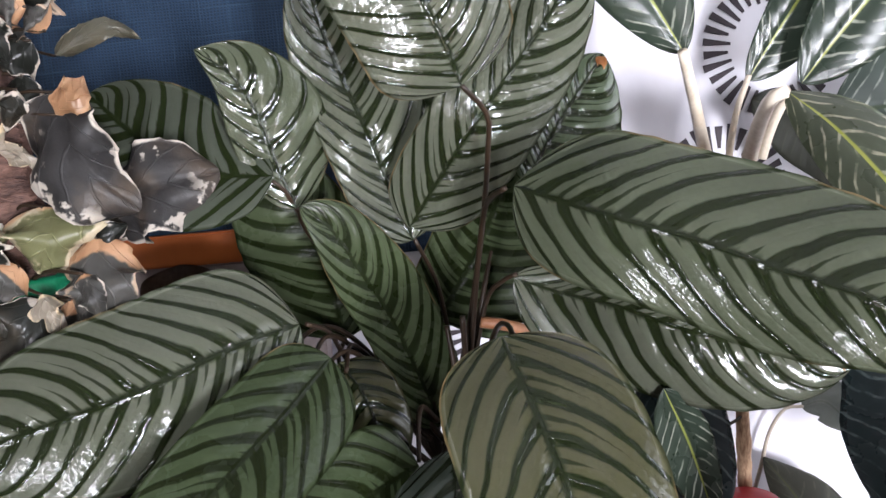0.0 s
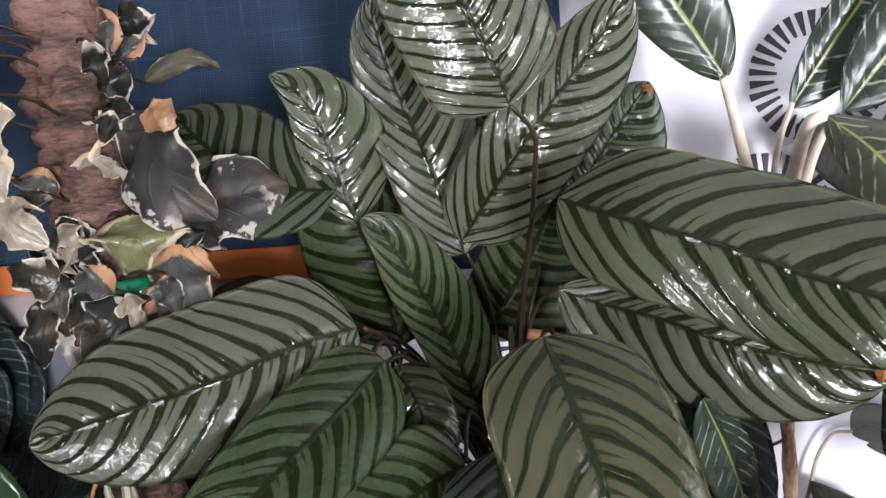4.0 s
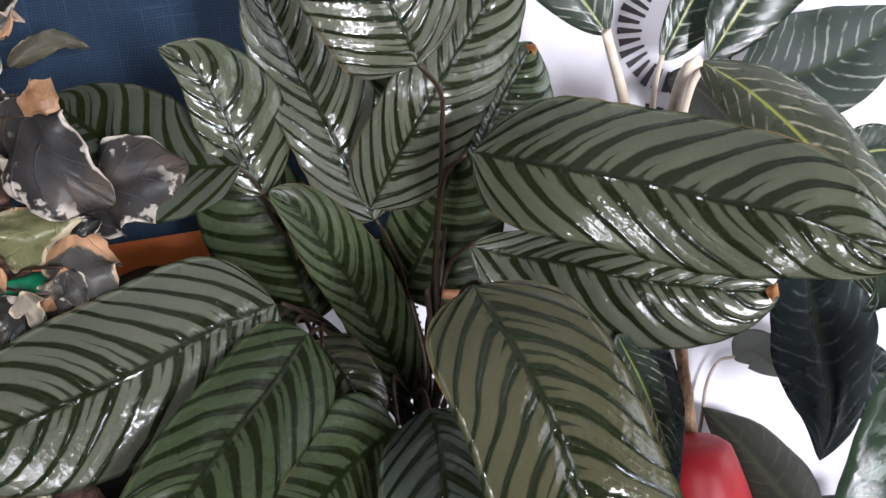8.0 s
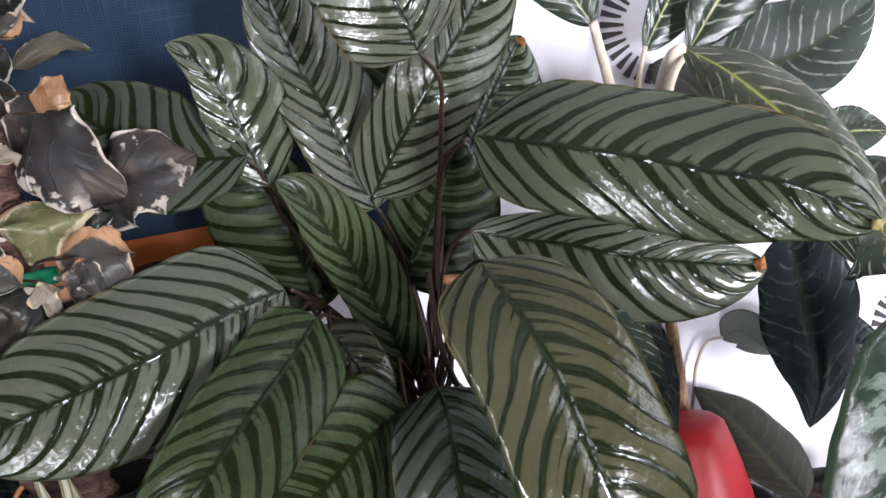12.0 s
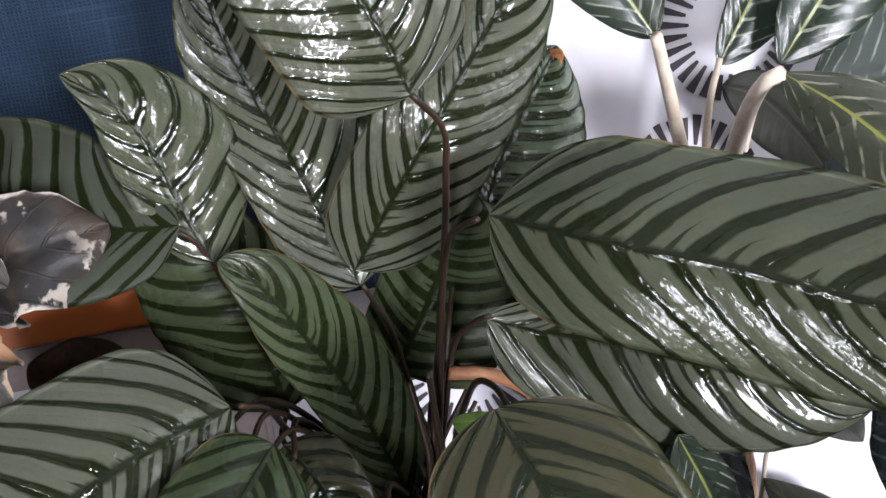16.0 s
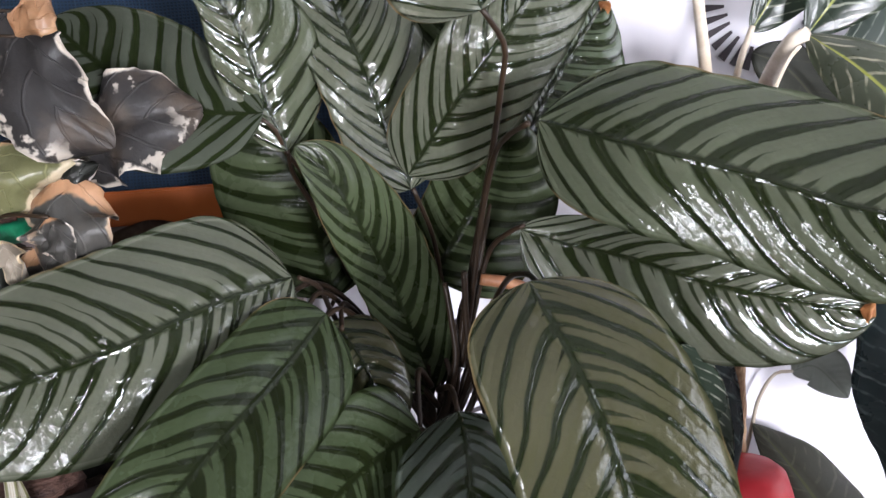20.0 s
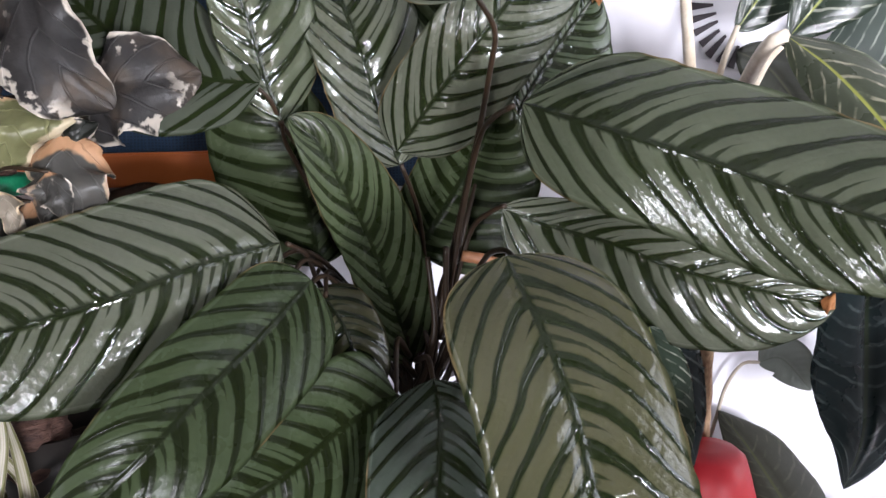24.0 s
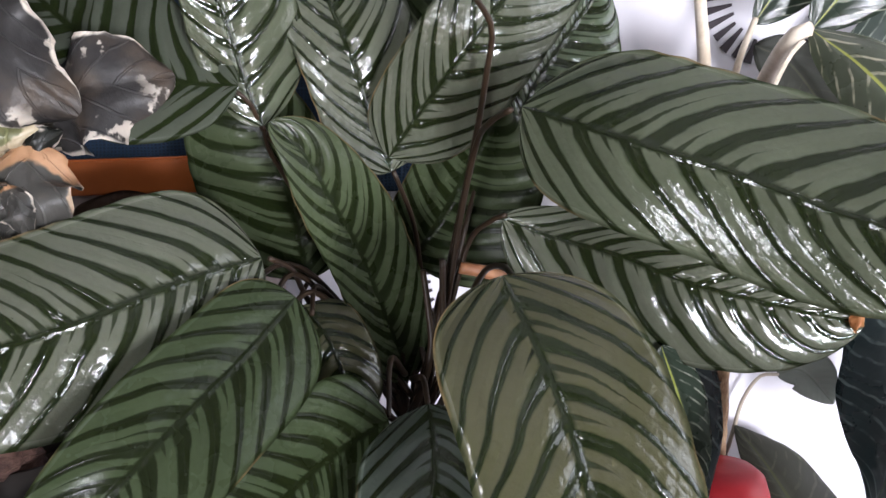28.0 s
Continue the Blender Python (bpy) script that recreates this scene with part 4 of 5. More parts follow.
def wrapped_pole():
    bm = bmesh.new()
    rows, sides = 150, 40
    rings = []
    for i in range(rows):
        z = 0.10 + 0.52 * i / (rows - 1)
        ring = []
        for k in range(sides):
            a = 2 * math.pi * k / sides
            turn = (z / 0.021 + a / (2 * math.pi) * 0.6) % 1.0
            p = Vector((math.cos(a) * 2.2, math.sin(a) * 2.2, z * 95))
            crease = abs(noise.noise(p * 0.55)) * 0.013 + abs(noise.noise(p * 1.3 + Vector((5, 0, 0)))) * 0.007 + noise.noise(p * 3.7) * 0.0009 - 0.0045
            r = 0.0195 + 0.0028 * turn**0.6 + crease
            x = -0.215 - 0.046 * (z - 0.16)
            ring.append(bm.verts.new((x + r * math.cos(a), 0.435 - 0.03 * min(1.0, (z - 0.10) / 0.25) + r * math.sin(a), z)))
        rings.append(ring)
    for a, b in zip(rings, rings[1:]):
        for k in range(sides):
            bm.faces.new((a[k], a[(k + 1) % sides], b[(k + 1) % sides], b[k]))
    bm.faces.new(rings[-1])
    return smooth(bm)


part("pole", wrapped_pole(), COIR, ivy, "pole wrapped in crinkled brown paper")
tie = lathe([(0.0272, -0.0045), (0.0282, -0.003), (0.0282, 0.003), (0.0272, 0.0045)], 36)
tie_ob = part("tie", tie, TIE, ivy, "green plastic tie")
tie_ob.matrix_world = Matrix.Translation((-0.2245, 0.405, 0.363))


def ivy_shape(s, lobes=0.30):
    """Half width of an ivy leaf: a heart-shaped base, two side lobes and a drawn-out tip."""
    return max(1e-3, 0.80 * math.sin(math.pi * min(1, s**0.60)) ** 0.62 + lobes * math.exp(-(((s - 0.26) / 0.13) ** 2)) - 0.06 * math.exp(-(((s - 0.50) / 0.09) ** 2)))


def slim_leaf(s):
    """A narrow leaf that tapers to both ends."""
    return max(1e-3, math.sin(math.pi * s**0.85) ** 0.85)


def ovate_leaf(s):
    """A rounded leaf, widest near its base, with a pointed tip."""
    return max(1e-3, 1.66 * s**0.34 * (1 - s) ** 0.52)


def ivy_leaf(mid, left, right, tone, shape=None):
    LEAVES[0] += 1
    lobes = {"pale": 0.32, "dark": 0.08, "yellow": 0.15, "tan": 0.2, "dried": 0.15, "pink": 0.25, "olive": 0.0, "white": 0.0, "rust": 0.0, "charcoal": 0.0}[tone]
    bm = blade(mid, left, right, shape or (lambda s: ivy_shape(s, lobes)), 36, 8, 0.0, 4, 0.26, 0.09, 0.38, LEAVES[0], 0.0004, {"pink": 0.5, "charcoal": 0.10}.get(tone, 0.24))
    leaf = part("leaf", bm, IVY[tone], ivy)
    root = Vector(mid[0])
    back = Vector((-0.224, 0.405, root.z - 0.015))
    part("stalk", tube([root, root.lerp(back, 0.5) + Vector((0, -0.004, 0.008)), back], 0.0008, 0.0012, 14, 6), STEM, leaf)


ivy_leaf([(-0.2460, 0.3420, 0.4660), (-0.2380, 0.3300, 0.4420), (-0.2320, 0.3360, 0.4140)], (-0.2220, 0.3380, 0.4520), (-0.2740, 0.3380, 0.4490), 'pale')
ivy_leaf([(-0.2390, 0.3520, 0.4170), (-0.2370, 0.3450, 0.4050), (-0.2220, 0.3520, 0.3910)], (-0.2240, 0.3500, 0.4110), (-0.2560, 0.3500, 0.4060), 'pale')
ivy_leaf([(-0.1830, 0.3920, 0.4570), (-0.1760, 0.3800, 0.4330), (-0.1660, 0.3780, 0.4140), (-0.1490, 0.3880, 0.3970)], (-0.1580, 0.3880, 0.4290), (-0.1950, 0.3840, 0.4100), 'charcoal', ovate_leaf)
ivy_leaf([(-0.1750, 0.4020, 0.3970), (-0.1530, 0.3940, 0.4060), (-0.1340, 0.3940, 0.4100), (-0.1130, 0.4040, 0.4130)], (-0.1450, 0.4020, 0.4300), (-0.1340, 0.3920, 0.3850), 'charcoal', ovate_leaf)
ivy_leaf([(-0.1820, 0.3860, 0.4460), (-0.1710, 0.3800, 0.4540), (-0.1670, 0.3880, 0.4630)], (-0.1790, 0.3860, 0.4580), (-0.1640, 0.3860, 0.4520), 'rust', slim_leaf)
ivy_leaf([(-0.1780, 0.4020, 0.4020), (-0.1660, 0.3950, 0.3910), (-0.1520, 0.4020, 0.3910)], (-0.1650, 0.4000, 0.3990), (-0.1720, 0.4000, 0.3820), 'dark')
ivy_leaf([(-0.1960, 0.3880, 0.4030), (-0.1900, 0.3740, 0.3880), (-0.2010, 0.3840, 0.3710)], (-0.1720, 0.3820, 0.3870), (-0.2170, 0.3820, 0.3850), 'yellow')
ivy_leaf([(-0.1710, 0.3860, 0.3860), (-0.1700, 0.3760, 0.3710), (-0.1700, 0.3740, 0.3590), (-0.1780, 0.3800, 0.3400)], (-0.1510, 0.3800, 0.3610), (-0.1880, 0.3800, 0.3570), 'tan', ovate_leaf)
ivy_leaf([(-0.1960, 0.3760, 0.3590), (-0.2030, 0.3660, 0.3450), (-0.2230, 0.3740, 0.3250)], (-0.1950, 0.3720, 0.3350), (-0.2220, 0.3720, 0.3460), 'dark')
ivy_leaf([(-0.2400, 0.3760, 0.3630), (-0.2400, 0.3660, 0.3460), (-0.2460, 0.3740, 0.3250)], (-0.2310, 0.3720, 0.3460), (-0.2540, 0.3720, 0.3500), 'dark')
ivy_leaf([(-0.2420, 0.3840, 0.3470), (-0.2350, 0.3800, 0.3340), (-0.2340, 0.3860, 0.3200)], (-0.2320, 0.3840, 0.3360), (-0.2420, 0.3840, 0.3320), 'white')
ivy_leaf([(-0.224, 0.360, 0.371), (-0.235, 0.354, 0.376), (-0.251, 0.360, 0.381)], (-0.242, 0.362, 0.367), (-0.235, 0.362, 0.385), 'dark')
ivy_leaf([(-0.195, 0.400, 0.483), (-0.205, 0.394, 0.476), (-0.218, 0.400, 0.472)], (-0.203, 0.402, 0.468), (-0.212, 0.402, 0.488), 'dark')
ivy_leaf([(-0.2120, 0.4600, 0.4830), (-0.2000, 0.4750, 0.4940), (-0.1860, 0.4850, 0.4990), (-0.1730, 0.4890, 0.4920)], (-0.1880, 0.4870, 0.5050), (-0.1900, 0.4850, 0.4940), 'olive', slim_leaf)
ivy_leaf([(-0.202, 0.400, 0.467), (-0.202, 0.394, 0.454), (-0.207, 0.400, 0.444)], (-0.194, 0.402, 0.454), (-0.216, 0.402, 0.457), 'dark')
ivy_leaf([(-0.266, 0.370, 0.504), (-0.258, 0.364, 0.495), (-0.256, 0.370, 0.488)], (-0.252, 0.372, 0.503), (-0.271, 0.372, 0.490), 'pale')
ivy_leaf([(-0.273, 0.360, 0.505), (-0.272, 0.354, 0.488), (-0.278, 0.360, 0.474)], (-0.264, 0.362, 0.488), (-0.289, 0.362, 0.492), 'pale')
ivy_leaf([(-0.178, 0.390, 0.382), (-0.166, 0.384, 0.386), (-0.157, 0.390, 0.391)], (-0.172, 0.392, 0.395), (-0.164, 0.392, 0.378), 'dark')
ivy_leaf([(-0.188, 0.385, 0.357), (-0.184, 0.379, 0.344), (-0.183, 0.385, 0.331)], (-0.179, 0.387, 0.345), (-0.194, 0.387, 0.342), 'tan')
ivy_leaf([(-0.283, 0.350, 0.457), (-0.292, 0.344, 0.441), (-0.308, 0.350, 0.426)], (-0.284, 0.352, 0.432), (-0.309, 0.352, 0.452), 'dark')
ivy_leaf([(-0.283, 0.350, 0.428), (-0.283, 0.344, 0.396), (-0.289, 0.350, 0.365)], (-0.277, 0.352, 0.396), (-0.297, 0.352, 0.397), 'pink')
ivy_leaf([(-0.237, 0.375, 0.380), (-0.243, 0.369, 0.379), (-0.254, 0.375, 0.378)], (-0.246, 0.377, 0.370), (-0.247, 0.377, 0.388), 'dark')
ivy_leaf([(-0.223, 0.375, 0.359), (-0.220, 0.369, 0.350), (-0.221, 0.375, 0.342)], (-0.215, 0.377, 0.351), (-0.230, 0.377, 0.349), 'dark')
ivy_leaf([(-0.200, 0.385, 0.433), (-0.201, 0.379, 0.428), (-0.207, 0.385, 0.424)], (-0.199, 0.387, 0.425), (-0.209, 0.387, 0.433), 'pale')
ivy_leaf([(-0.244, 0.360, 0.497), (-0.252, 0.354, 0.491), (-0.265, 0.360, 0.488)], (-0.252, 0.362, 0.485), (-0.259, 0.362, 0.502), 'tan')
ivy_leaf([(-0.216, 0.372, 0.382), (-0.220, 0.366, 0.386), (-0.229, 0.372, 0.390)], (-0.227, 0.374, 0.380), (-0.219, 0.374, 0.392), 'pale')
ivy_leaf([(-0.187, 0.400, 0.487), (-0.190, 0.394, 0.491), (-0.197, 0.400, 0.499)], (-0.198, 0.402, 0.488), (-0.187, 0.402, 0.498), 'tan')
ivy_leaf([(-0.191, 0.410, 0.499), (-0.193, 0.404, 0.509), (-0.198, 0.410, 0.522)], (-0.204, 0.412, 0.508), (-0.186, 0.412, 0.514), 'dark')
ivy_leaf([(-0.227, 0.370, 0.400), (-0.218, 0.364, 0.394), (-0.214, 0.370, 0.388)], (-0.215, 0.372, 0.400), (-0.227, 0.372, 0.388), 'pale')
ivy_leaf([(-0.230, 0.375, 0.404), (-0.218, 0.369, 0.389), (-0.213, 0.375, 0.373)], (-0.213, 0.377, 0.394), (-0.232, 0.377, 0.383), 'dark')
ivy_leaf([(-0.203, 0.372, 0.377), (-0.209, 0.366, 0.371), (-0.223, 0.372, 0.365)], (-0.209, 0.374, 0.363), (-0.219, 0.374, 0.378), 'tan')
ivy_leaf([(-0.233, 0.370, 0.378), (-0.227, 0.364, 0.364), (-0.230, 0.370, 0.350)], (-0.223, 0.372, 0.365), (-0.242, 0.372, 0.362), 'dried')
ivy_leaf([(-0.209, 0.385, 0.496), (-0.201, 0.379, 0.482), (-0.200, 0.385, 0.471)], (-0.198, 0.387, 0.487), (-0.214, 0.387, 0.481), 'dark')
ivy_leaf([(-0.190, 0.390, 0.497), (-0.196, 0.384, 0.497), (-0.207, 0.390, 0.499)], (-0.201, 0.392, 0.492), (-0.198, 0.392, 0.505), 'tan')
ivy_leaf([(-0.223, 0.372, 0.365), (-0.213, 0.366, 0.351), (-0.210, 0.372, 0.337)], (-0.208, 0.374, 0.355), (-0.227, 0.374, 0.346), 'dark')
ivy_leaf([(-0.231, 0.372, 0.431), (-0.235, 0.366, 0.419), (-0.246, 0.372, 0.408)], (-0.232, 0.374, 0.415), (-0.248, 0.374, 0.424), 'tan')
ivy_leaf([(-0.198, 0.385, 0.459), (-0.199, 0.379, 0.449), (-0.206, 0.385, 0.440)], (-0.197, 0.387, 0.448), (-0.209, 0.387, 0.452), 'dark')
ivy_leaf([(-0.174, 0.372, 0.371), (-0.168, 0.366, 0.359), (-0.167, 0.372, 0.347)], (-0.164, 0.374, 0.361), (-0.179, 0.374, 0.356), 'dried')
ivy_leaf([(-0.195, 0.372, 0.363), (-0.189, 0.366, 0.353), (-0.190, 0.372, 0.342)], (-0.185, 0.374, 0.355), (-0.202, 0.374, 0.350), 'pale')
ivy_leaf([(-0.264, 0.352, 0.496), (-0.273, 0.346, 0.477), (-0.288, 0.352, 0.460)], (-0.265, 0.354, 0.471), (-0.289, 0.354, 0.486), 'pale')
ivy_leaf([(-0.258, 0.360, 0.488), (-0.248, 0.354, 0.478), (-0.244, 0.360, 0.471)], (-0.246, 0.362, 0.485), (-0.258, 0.362, 0.475), 'pale')
ivy_leaf([(-0.218, 0.370, 0.389), (-0.210, 0.364, 0.383), (-0.206, 0.370, 0.378)], (-0.208, 0.372, 0.388), (-0.218, 0.372, 0.379), 'dark')

# ---- the pothos and the spider plant ----
pothos = thing("pothos_plant", (-0.42, 0.44, 0.0), "pothos with glossy deep green leaves", "plant")
pot_of(pothos, 0.06, 0.13, CLAY)


def heart_leaf(s):
    return max(1e-3, (math.sin(math.pi * s**0.62)) ** 0.7)


def pothos_leaf(mid, left, right):
    LEAVES[0] += 1
    leaf = part("leaf", blade(mid, left, right, heart_leaf, 48, 10, 0.0014, 7, 0.32, 0.10, 0.12, LEAVES[0]), POTHOS, pothos)
    root = Vector((-0.42, 0.44, 0.12))
    part("petiole", tube([mid[0], Vector(mid[0]).lerp(root, 0.5) + Vector((0, 0.01, 0.02)), root], 0.0018, 0.0025, 16), THIN_STEM, leaf)


pothos_leaf([(-0.362, 0.400, 0.262), (-0.329, 0.394, 0.238), (-0.299, 0.390, 0.204), (-0.277, 0.388, 0.160)], (-0.275, 0.400, 0.230), (-0.362, 0.400, 0.178))
pothos_leaf([(-0.352, 0.400, 0.363), (-0.326, 0.390, 0.342), (-0.305, 0.380, 0.305)], (-0.298, 0.390, 0.347), (-0.349, 0.390, 0.309))


# near-black leaves added to stand for the shade low behind the plants
def shade_leaf(mid, left, right):
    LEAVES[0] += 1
    part("leaf", blade(mid, left, right, heart_leaf, 32, 7, 0.0, 8, 0.18, 0.07, 0.06, LEAVES[0]), AGLAONEMA_DARK, pothos, "near-black leaf added to stand for shade")


shade_leaf([(-0.364, 0.500, 0.310), (-0.347, 0.490, 0.288), (-0.320, 0.470, 0.249)], (-0.314, 0.490, 0.271), (-0.381, 0.480, 0.261))
shade_leaf([(-0.379, 0.470, 0.298), (-0.355, 0.470, 0.287), (-0.336, 0.460, 0.253)], (-0.332, 0.470, 0.294), (-0.386, 0.470, 0.246))
shade_leaf([(-0.318, 0.520, 0.266), (-0.280, 0.500, 0.248), (-0.230, 0.480, 0.222)], (-0.266, 0.490, 0.213), (-0.260, 0.500, 0.265))
shade_leaf([(-0.329, 0.500, 0.252), (-0.291, 0.480, 0.236), (-0.262, 0.460, 0.191)], (-0.265, 0.480, 0.234), (-0.326, 0.480, 0.202))
shade_leaf([(-0.255, 0.520, 0.242), (-0.224, 0.500, 0.216), (-0.205, 0.480, 0.166)], (-0.193, 0.500, 0.205), (-0.251, 0.490, 0.184))
shade_leaf([(-0.218, 0.500, 0.178), (-0.192, 0.480, 0.160), (-0.178, 0.460, 0.122)], (-0.167, 0.490, 0.159), (-0.221, 0.480, 0.139))
shade_leaf([(-0.103, 0.500, 0.132), (-0.066, 0.480, 0.118), (-0.051, 0.460, 0.081)], (-0.031, 0.490, 0.111), (-0.096, 0.480, 0.083))
shade_leaf([(-0.407, 0.510, 0.335), (-0.373, 0.500, 0.306), (-0.351, 0.490, 0.256)], (-0.341, 0.500, 0.308), (-0.403, 0.490, 0.269))
shade_leaf([(-0.321, 0.520, 0.285), (-0.296, 0.510, 0.257), (-0.249, 0.500, 0.237)], (-0.296, 0.500, 0.227), (-0.262, 0.510, 0.273))
shade_leaf([(-0.243, 0.530, 0.258), (-0.218, 0.520, 0.234), (-0.185, 0.500, 0.185)], (-0.186, 0.520, 0.227), (-0.238, 0.510, 0.196))
shade_leaf([(-0.370, 0.530, 0.268), (-0.339, 0.520, 0.249), (-0.298, 0.500, 0.203)], (-0.311, 0.520, 0.246), (-0.362, 0.510, 0.210))
shade_leaf([(-0.378, 0.500, 0.328), (-0.358, 0.490, 0.300), (-0.332, 0.480, 0.258)], (-0.325, 0.490, 0.293), (-0.393, 0.490, 0.275))
shade_leaf([(-0.305, 0.510, 0.278), (-0.280, 0.500, 0.259), (-0.242, 0.490, 0.239)], (-0.269, 0.500, 0.272), (-0.293, 0.500, 0.232))
shade_leaf([(-0.331, 0.500, 0.263), (-0.305, 0.490, 0.249), (-0.282, 0.480, 0.217)], (-0.281, 0.490, 0.256), (-0.327, 0.490, 0.223))
shade_leaf([(-0.388, 0.470, 0.192), (-0.346, 0.460, 0.175), (-0.302, 0.450, 0.136)], (-0.323, 0.470, 0.187), (-0.376, 0.460, 0.137))
shade_leaf([(-0.172, 0.500, 0.184), (-0.154, 0.490, 0.154), (-0.147, 0.480, 0.111)], (-0.132, 0.490, 0.152), (-0.174, 0.490, 0.141))
shade_leaf([(-0.072, 0.470, 0.146), (-0.047, 0.460, 0.134), (-0.032, 0.450, 0.093)], (-0.021, 0.460, 0.132), (-0.071, 0.460, 0.105))
shade_leaf([(0.016, 0.420, 0.178), (0.032, 0.410, 0.160), (0.040, 0.400, 0.123)], (0.051, 0.410, 0.163), (0.014, 0.410, 0.141))


def dead_leaf(mid, left, right):
    part("dead_leaf", blade(mid, left, right, heart_leaf, 32, 7, 0.0, 8, 0.25, 0.10, 0.25, 14), BROWN, pothos, "withered dark brown leaf")


dead_leaf([(-0.198, 0.500, 0.329), (-0.157, 0.490, 0.343), (-0.134, 0.480, 0.334)], (-0.169, 0.490, 0.356), (-0.170, 0.490, 0.326))
spider = thing("spider_plant", (-0.205, 0.355, 0.0), "spider plant with arching cream-striped strap leaves", "plant")
pot_of(spider, 0.035, 0.13, POT)


def strap(points, width):
    """An arching strap leaf through the given points, from the crown to its tip."""
    LEAVES[0] += 1
    pts = [Vector(p) for p in points]
    m = spline(pts, 3)[1][1]
    run = (pts[-1] - pts[0]).normalized()
    rng = random.Random(LEAVES[0])
    face = Vector((rng.uniform(-0.5, 0.7), -0.85, rng.uniform(0.0, 0.8)))
    side = face.cross(run).normalized() * width * 0.72
    bm = blade(pts, m - side, m + side, lambda s: max(1e-3, min(1.0, 0.65 + s) * (1 - s**4) ** 0.8), 36, 4, 0.0, 4, -0.30, 0.15, 0.0, LEAVES[0])
    part("leaf", bm, STRAP, spider)


strap([(-0.205, 0.372, 0.186), (-0.208, 0.365, 0.229), (-0.212, 0.360, 0.269)], 0.0055)
strap([(-0.205, 0.372, 0.186), (-0.211, 0.360, 0.228), (-0.219, 0.355, 0.262)], 0.0050)
strap([(-0.205, 0.372, 0.186), (-0.195, 0.370, 0.223), (-0.214, 0.370, 0.254), (-0.217, 0.370, 0.273)], 0.0045)
strap([(-0.205, 0.372, 0.186), (-0.221, 0.355, 0.234), (-0.258, 0.345, 0.261)], 0.0050)
strap([(-0.205, 0.372, 0.186), (-0.220, 0.345, 0.226), (-0.236, 0.335, 0.251), (-0.254, 0.330, 0.257)], 0.0050)
strap([(-0.205, 0.372, 0.186), (-0.220, 0.340, 0.224), (-0.241, 0.330, 0.248), (-0.248, 0.328, 0.241)], 0.0045)
strap([(-0.205, 0.372, 0.186), (-0.232, 0.340, 0.214), (-0.264, 0.330, 0.219), (-0.292, 0.320, 0.213)], 0.0075)
strap([(-0.205, 0.372, 0.186), (-0.176, 0.350, 0.214), (-0.152, 0.345, 0.225), (-0.132, 0.345, 0.226)], 0.0065)
strap([(-0.205, 0.372, 0.186), (-0.171, 0.345, 0.211), (-0.147, 0.335, 0.222), (-0.133, 0.335, 0.218)], 0.0060)
strap([(-0.205, 0.372, 0.186), (-0.174, 0.340, 0.208), (-0.153, 0.330, 0.214), (-0.142, 0.325, 0.203)], 0.0055)
strap([(-0.205, 0.372, 0.186), (-0.189, 0.340, 0.222), (-0.197, 0.325, 0.231), (-0.212, 0.310, 0.204)], 0.0065)
strap([(-0.205, 0.372, 0.186), (-0.183, 0.350, 0.214), (-0.189, 0.340, 0.225), (-0.178, 0.325, 0.202)], 0.0060)
strap([(-0.205, 0.372, 0.186), (-0.214, 0.340, 0.213), (-0.228, 0.325, 0.223), (-0.234, 0.315, 0.207)], 0.0055)
strap([(-0.205, 0.372, 0.186), (-0.220, 0.335, 0.208), (-0.230, 0.320, 0.216), (-0.246, 0.310, 0.206)], 0.0050)
strap([(-0.205, 0.372, 0.186), (-0.195, 0.335, 0.219), (-0.175, 0.315, 0.216), (-0.161, 0.305, 0.197)], 0.0050)
strap([(-0.205, 0.372, 0.186), (-0.200, 0.330, 0.216), (-0.200, 0.310, 0.213), (-0.198, 0.300, 0.194)], 0.0050)
strap([(-0.205, 0.372, 0.186), (-0.221, 0.350, 0.217), (-0.239, 0.345, 0.227), (-0.251, 0.340, 0.226)], 0.0045)
strap([(-0.205, 0.372, 0.186), (-0.238, 0.360, 0.226), (-0.254, 0.360, 0.249), (-0.274, 0.360, 0.245)], 0.0045)
strap([(-0.205, 0.372, 0.186), (-0.192, 0.370, 0.215), (-0.180, 0.370, 0.226), (-0.170, 0.370, 0.221)], 0.0045)
strap([(-0.205, 0.372, 0.186), (-0.196, 0.350, 0.219), (-0.185, 0.340, 0.228), (-0.158, 0.320, 0.206)], 0.0050)
strap([(-0.205, 0.372, 0.186), (-0.210, 0.350, 0.220), (-0.226, 0.345, 0.233), (-0.229, 0.335, 0.216)], 0.0045)
strap([(-0.205, 0.372, 0.186), (-0.203, 0.350, 0.219), (-0.198, 0.355, 0.257), (-0.203, 0.360, 0.280), (-0.211, 0.365, 0.288)], 0.0045)
strap([(-0.205, 0.372, 0.186), (-0.193, 0.360, 0.219), (-0.194, 0.360, 0.244), (-0.200, 0.362, 0.270)], 0.0045)
strap([(-0.205, 0.372, 0.186), (-0.212, 0.345, 0.225), (-0.226, 0.335, 0.249), (-0.236, 0.330, 0.258), (-0.249, 0.328, 0.253)], 0.0040)
strap([(-0.205, 0.372, 0.186), (-0.217, 0.350, 0.228), (-0.233, 0.345, 0.253), (-0.247, 0.340, 0.261)], 0.0040)
strap([(-0.205, 0.372, 0.186), (-0.217, 0.340, 0.217), (-0.237, 0.325, 0.228), (-0.260, 0.318, 0.230), (-0.281, 0.312, 0.222)], 0.0045)
strap([(-0.205, 0.372, 0.186), (-0.172, 0.350, 0.217), (-0.152, 0.345, 0.230), (-0.126, 0.345, 0.229)], 0.0040)
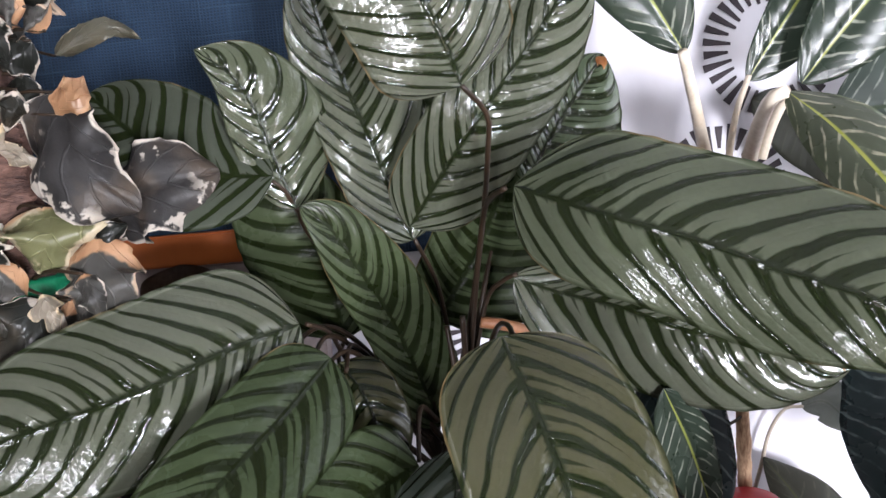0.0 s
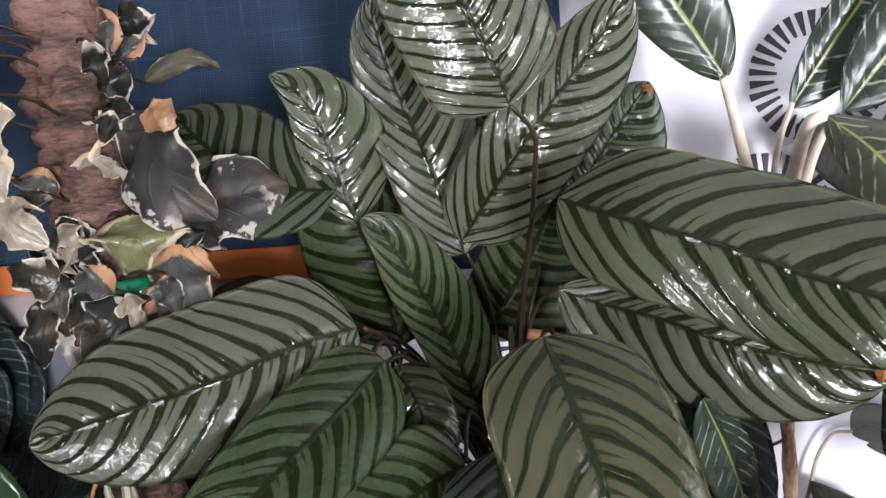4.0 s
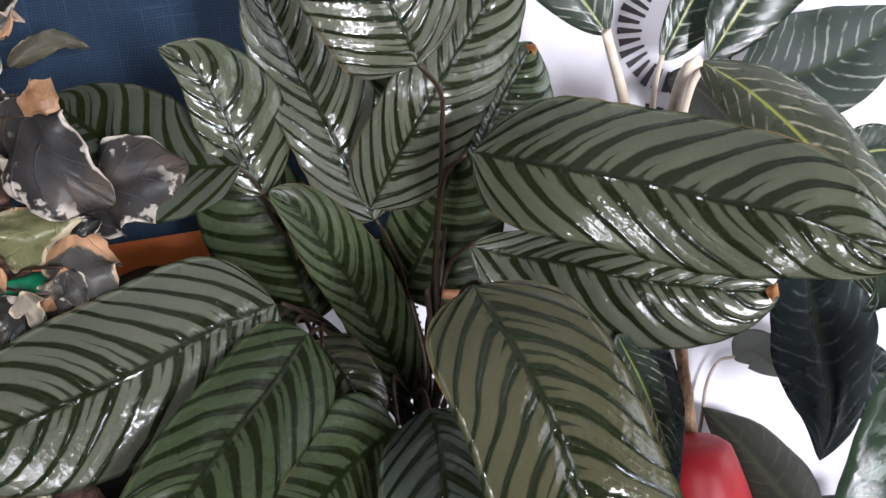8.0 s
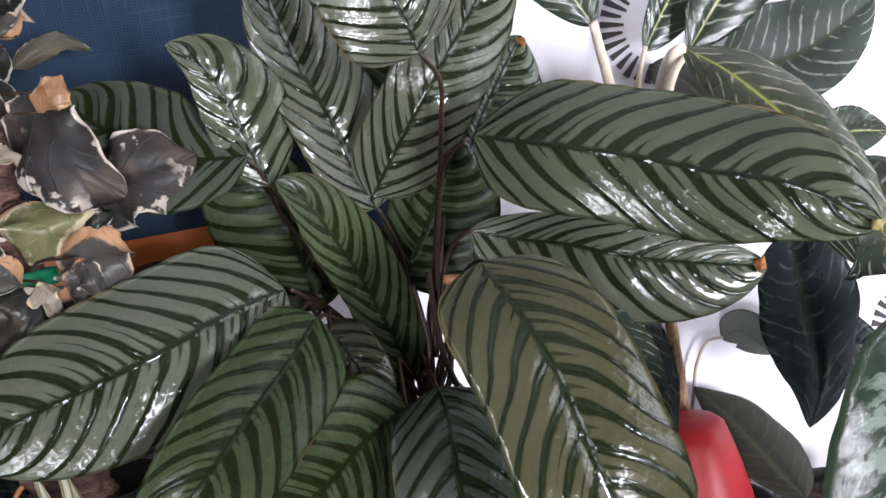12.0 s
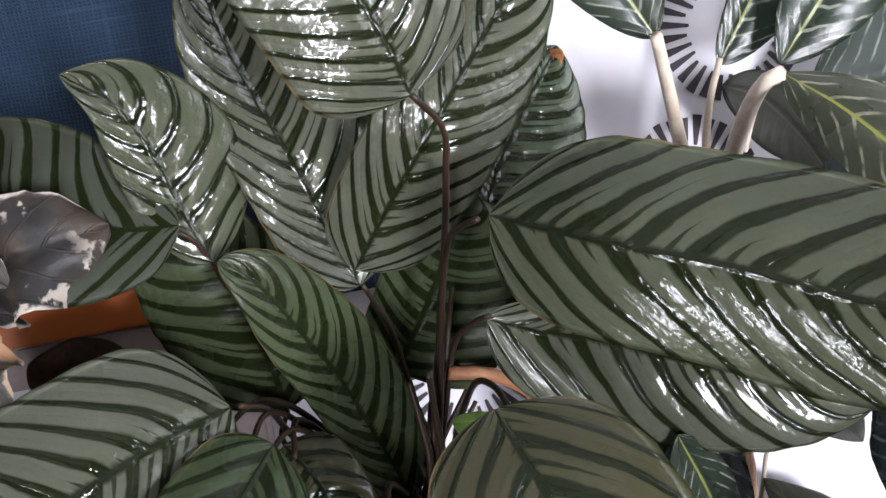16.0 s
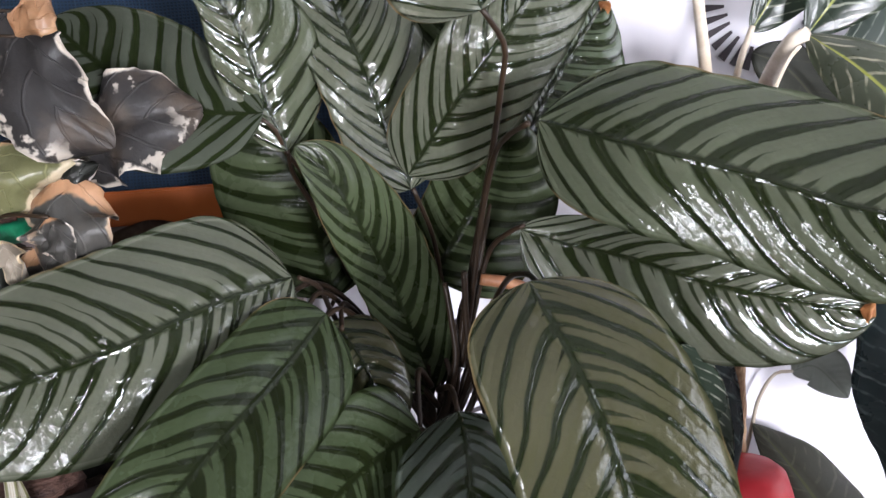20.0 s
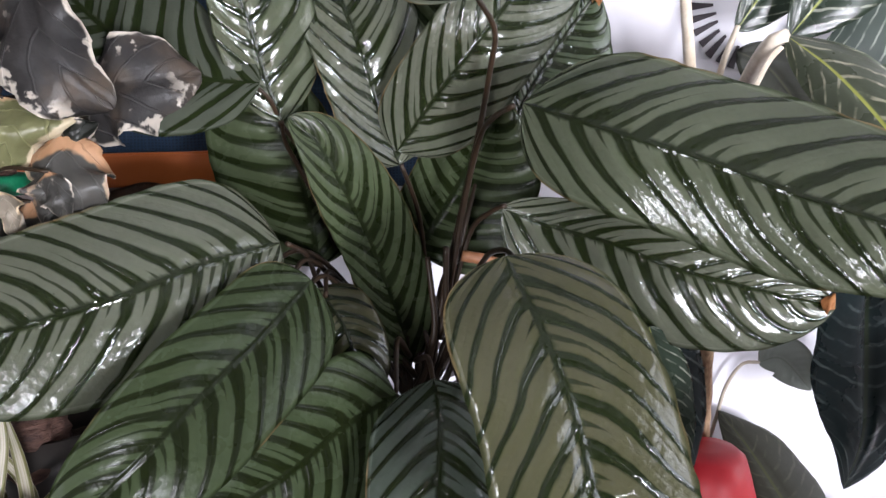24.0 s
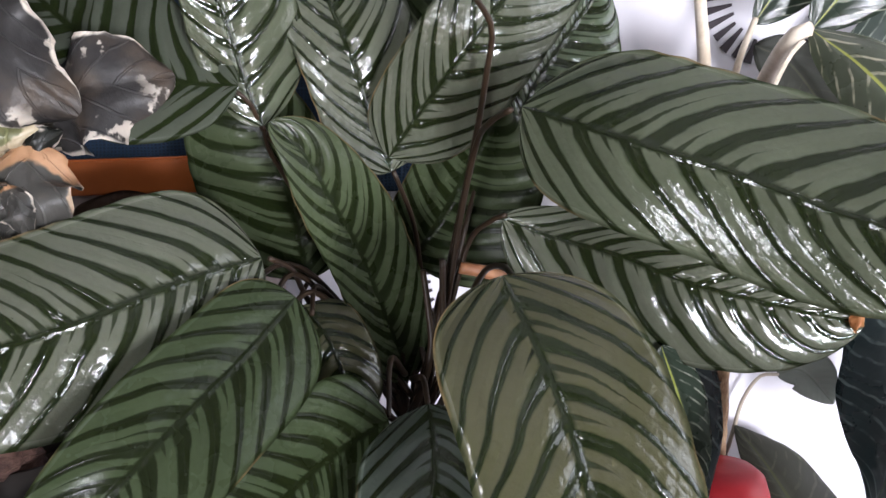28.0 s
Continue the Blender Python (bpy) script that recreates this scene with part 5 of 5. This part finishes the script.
strap([(-0.205, 0.372, 0.186), (-0.194, 0.330, 0.208), (-0.178, 0.315, 0.219), (-0.148, 0.305, 0.204)], 0.0040)
strap([(-0.205, 0.372, 0.186), (-0.207, 0.340, 0.216), (-0.217, 0.330, 0.217), (-0.229, 0.320, 0.198)], 0.0040)
strap([(-0.205, 0.372, 0.186), (-0.199, 0.335, 0.214), (-0.191, 0.320, 0.212), (-0.187, 0.310, 0.185)], 0.0035)
strap([(-0.205, 0.372, 0.186), (-0.203, 0.347, 0.218), (-0.214, 0.352, 0.221)], 0.0029)
strap([(-0.205, 0.372, 0.186), (-0.173, 0.340, 0.215), (-0.147, 0.319, 0.211)], 0.0033)
strap([(-0.205, 0.372, 0.186), (-0.210, 0.341, 0.229), (-0.229, 0.327, 0.216)], 0.0042)
strap([(-0.205, 0.372, 0.186), (-0.187, 0.353, 0.224), (-0.177, 0.342, 0.204)], 0.0029)
strap([(-0.205, 0.372, 0.186), (-0.198, 0.361, 0.214), (-0.189, 0.337, 0.228)], 0.0044)
strap([(-0.205, 0.372, 0.186), (-0.209, 0.350, 0.221), (-0.219, 0.332, 0.206)], 0.0042)
strap([(-0.205, 0.372, 0.186), (-0.186, 0.336, 0.216), (-0.174, 0.317, 0.220)], 0.0042)
strap([(-0.205, 0.372, 0.186), (-0.195, 0.365, 0.214), (-0.175, 0.323, 0.219)], 0.0034)
strap([(-0.205, 0.372, 0.186), (-0.200, 0.357, 0.219), (-0.193, 0.328, 0.228)], 0.0034)
strap([(-0.205, 0.372, 0.186), (-0.194, 0.358, 0.208), (-0.183, 0.340, 0.220)], 0.0032)
strap([(-0.205, 0.372, 0.186), (-0.209, 0.356, 0.211), (-0.221, 0.351, 0.206)], 0.0029)
strap([(-0.205, 0.372, 0.186), (-0.170, 0.364, 0.221), (-0.132, 0.346, 0.232)], 0.0033)
strap([(-0.205, 0.372, 0.186), (-0.197, 0.341, 0.224), (-0.203, 0.333, 0.208)], 0.0033)
strap([(-0.205, 0.372, 0.186), (-0.205, 0.336, 0.233), (-0.218, 0.322, 0.236)], 0.0028)


def dry_curl(points):
    part("dry_leaf", tube(points, 0.0022, 0.0010, 16, 6, 0.15, 2), RUST, spider, "curled dry orange leaf")


dry_curl([(-0.219, 0.420, 0.256), (-0.232, 0.410, 0.256), (-0.242, 0.405, 0.250), (-0.245, 0.400, 0.235)])

# ---- the red ornament ----
ornament = lathe([(0.026, 0.0), (0.042, 0.004), (0.049, 0.03), (0.050, 0.06), (0.048, 0.09), (0.044, 0.115), (0.038, 0.138), (0.033, 0.153), (0.029, 0.163), (0.022, 0.1675), (0.010, 0.168), (0.001, 0.168)], 64)
red = tagged(part("garden_ornament", ornament, RED), "glossy red rounded ceramic ornament on the table", "ornament")
red.location, red.scale = (0.1725, 0.4800, 0.0000), (0.80, 0.80, 1.06)

sprout = thing("yellow_sprout", (0.125, 0.46, 0.0), "yellow strap leaf beside the red ornament", "plant")


def yellow_leaf(mid, left, right):
    root = Vector((0.125, 0.46, 0.0))
    part("leaf", blade([root, Vector(mid[2]), Vector(mid[1]), Vector(mid[0])], left, right, lambda s: max(1e-3, min(1.0, 0.5 + s) * (1 - s**3)), 30, 4, 0.0, 4, 0.1, 0.1, 0.0, 5), YELLOW, sprout)


yellow_leaf([(0.129, 0.420, 0.197), (0.120, 0.410, 0.163), (0.103, 0.400, 0.123)], (0.122, 0.410, 0.159), (0.117, 0.410, 0.159))

# ---- a dry husk on a leaf ----
husk = tagged(part("dry_husk", tube(HUSK, 0.0006, 0.0003, 10, 6), PALE_STEM), "tiny pale dry husk lying on a leaf", "debris")
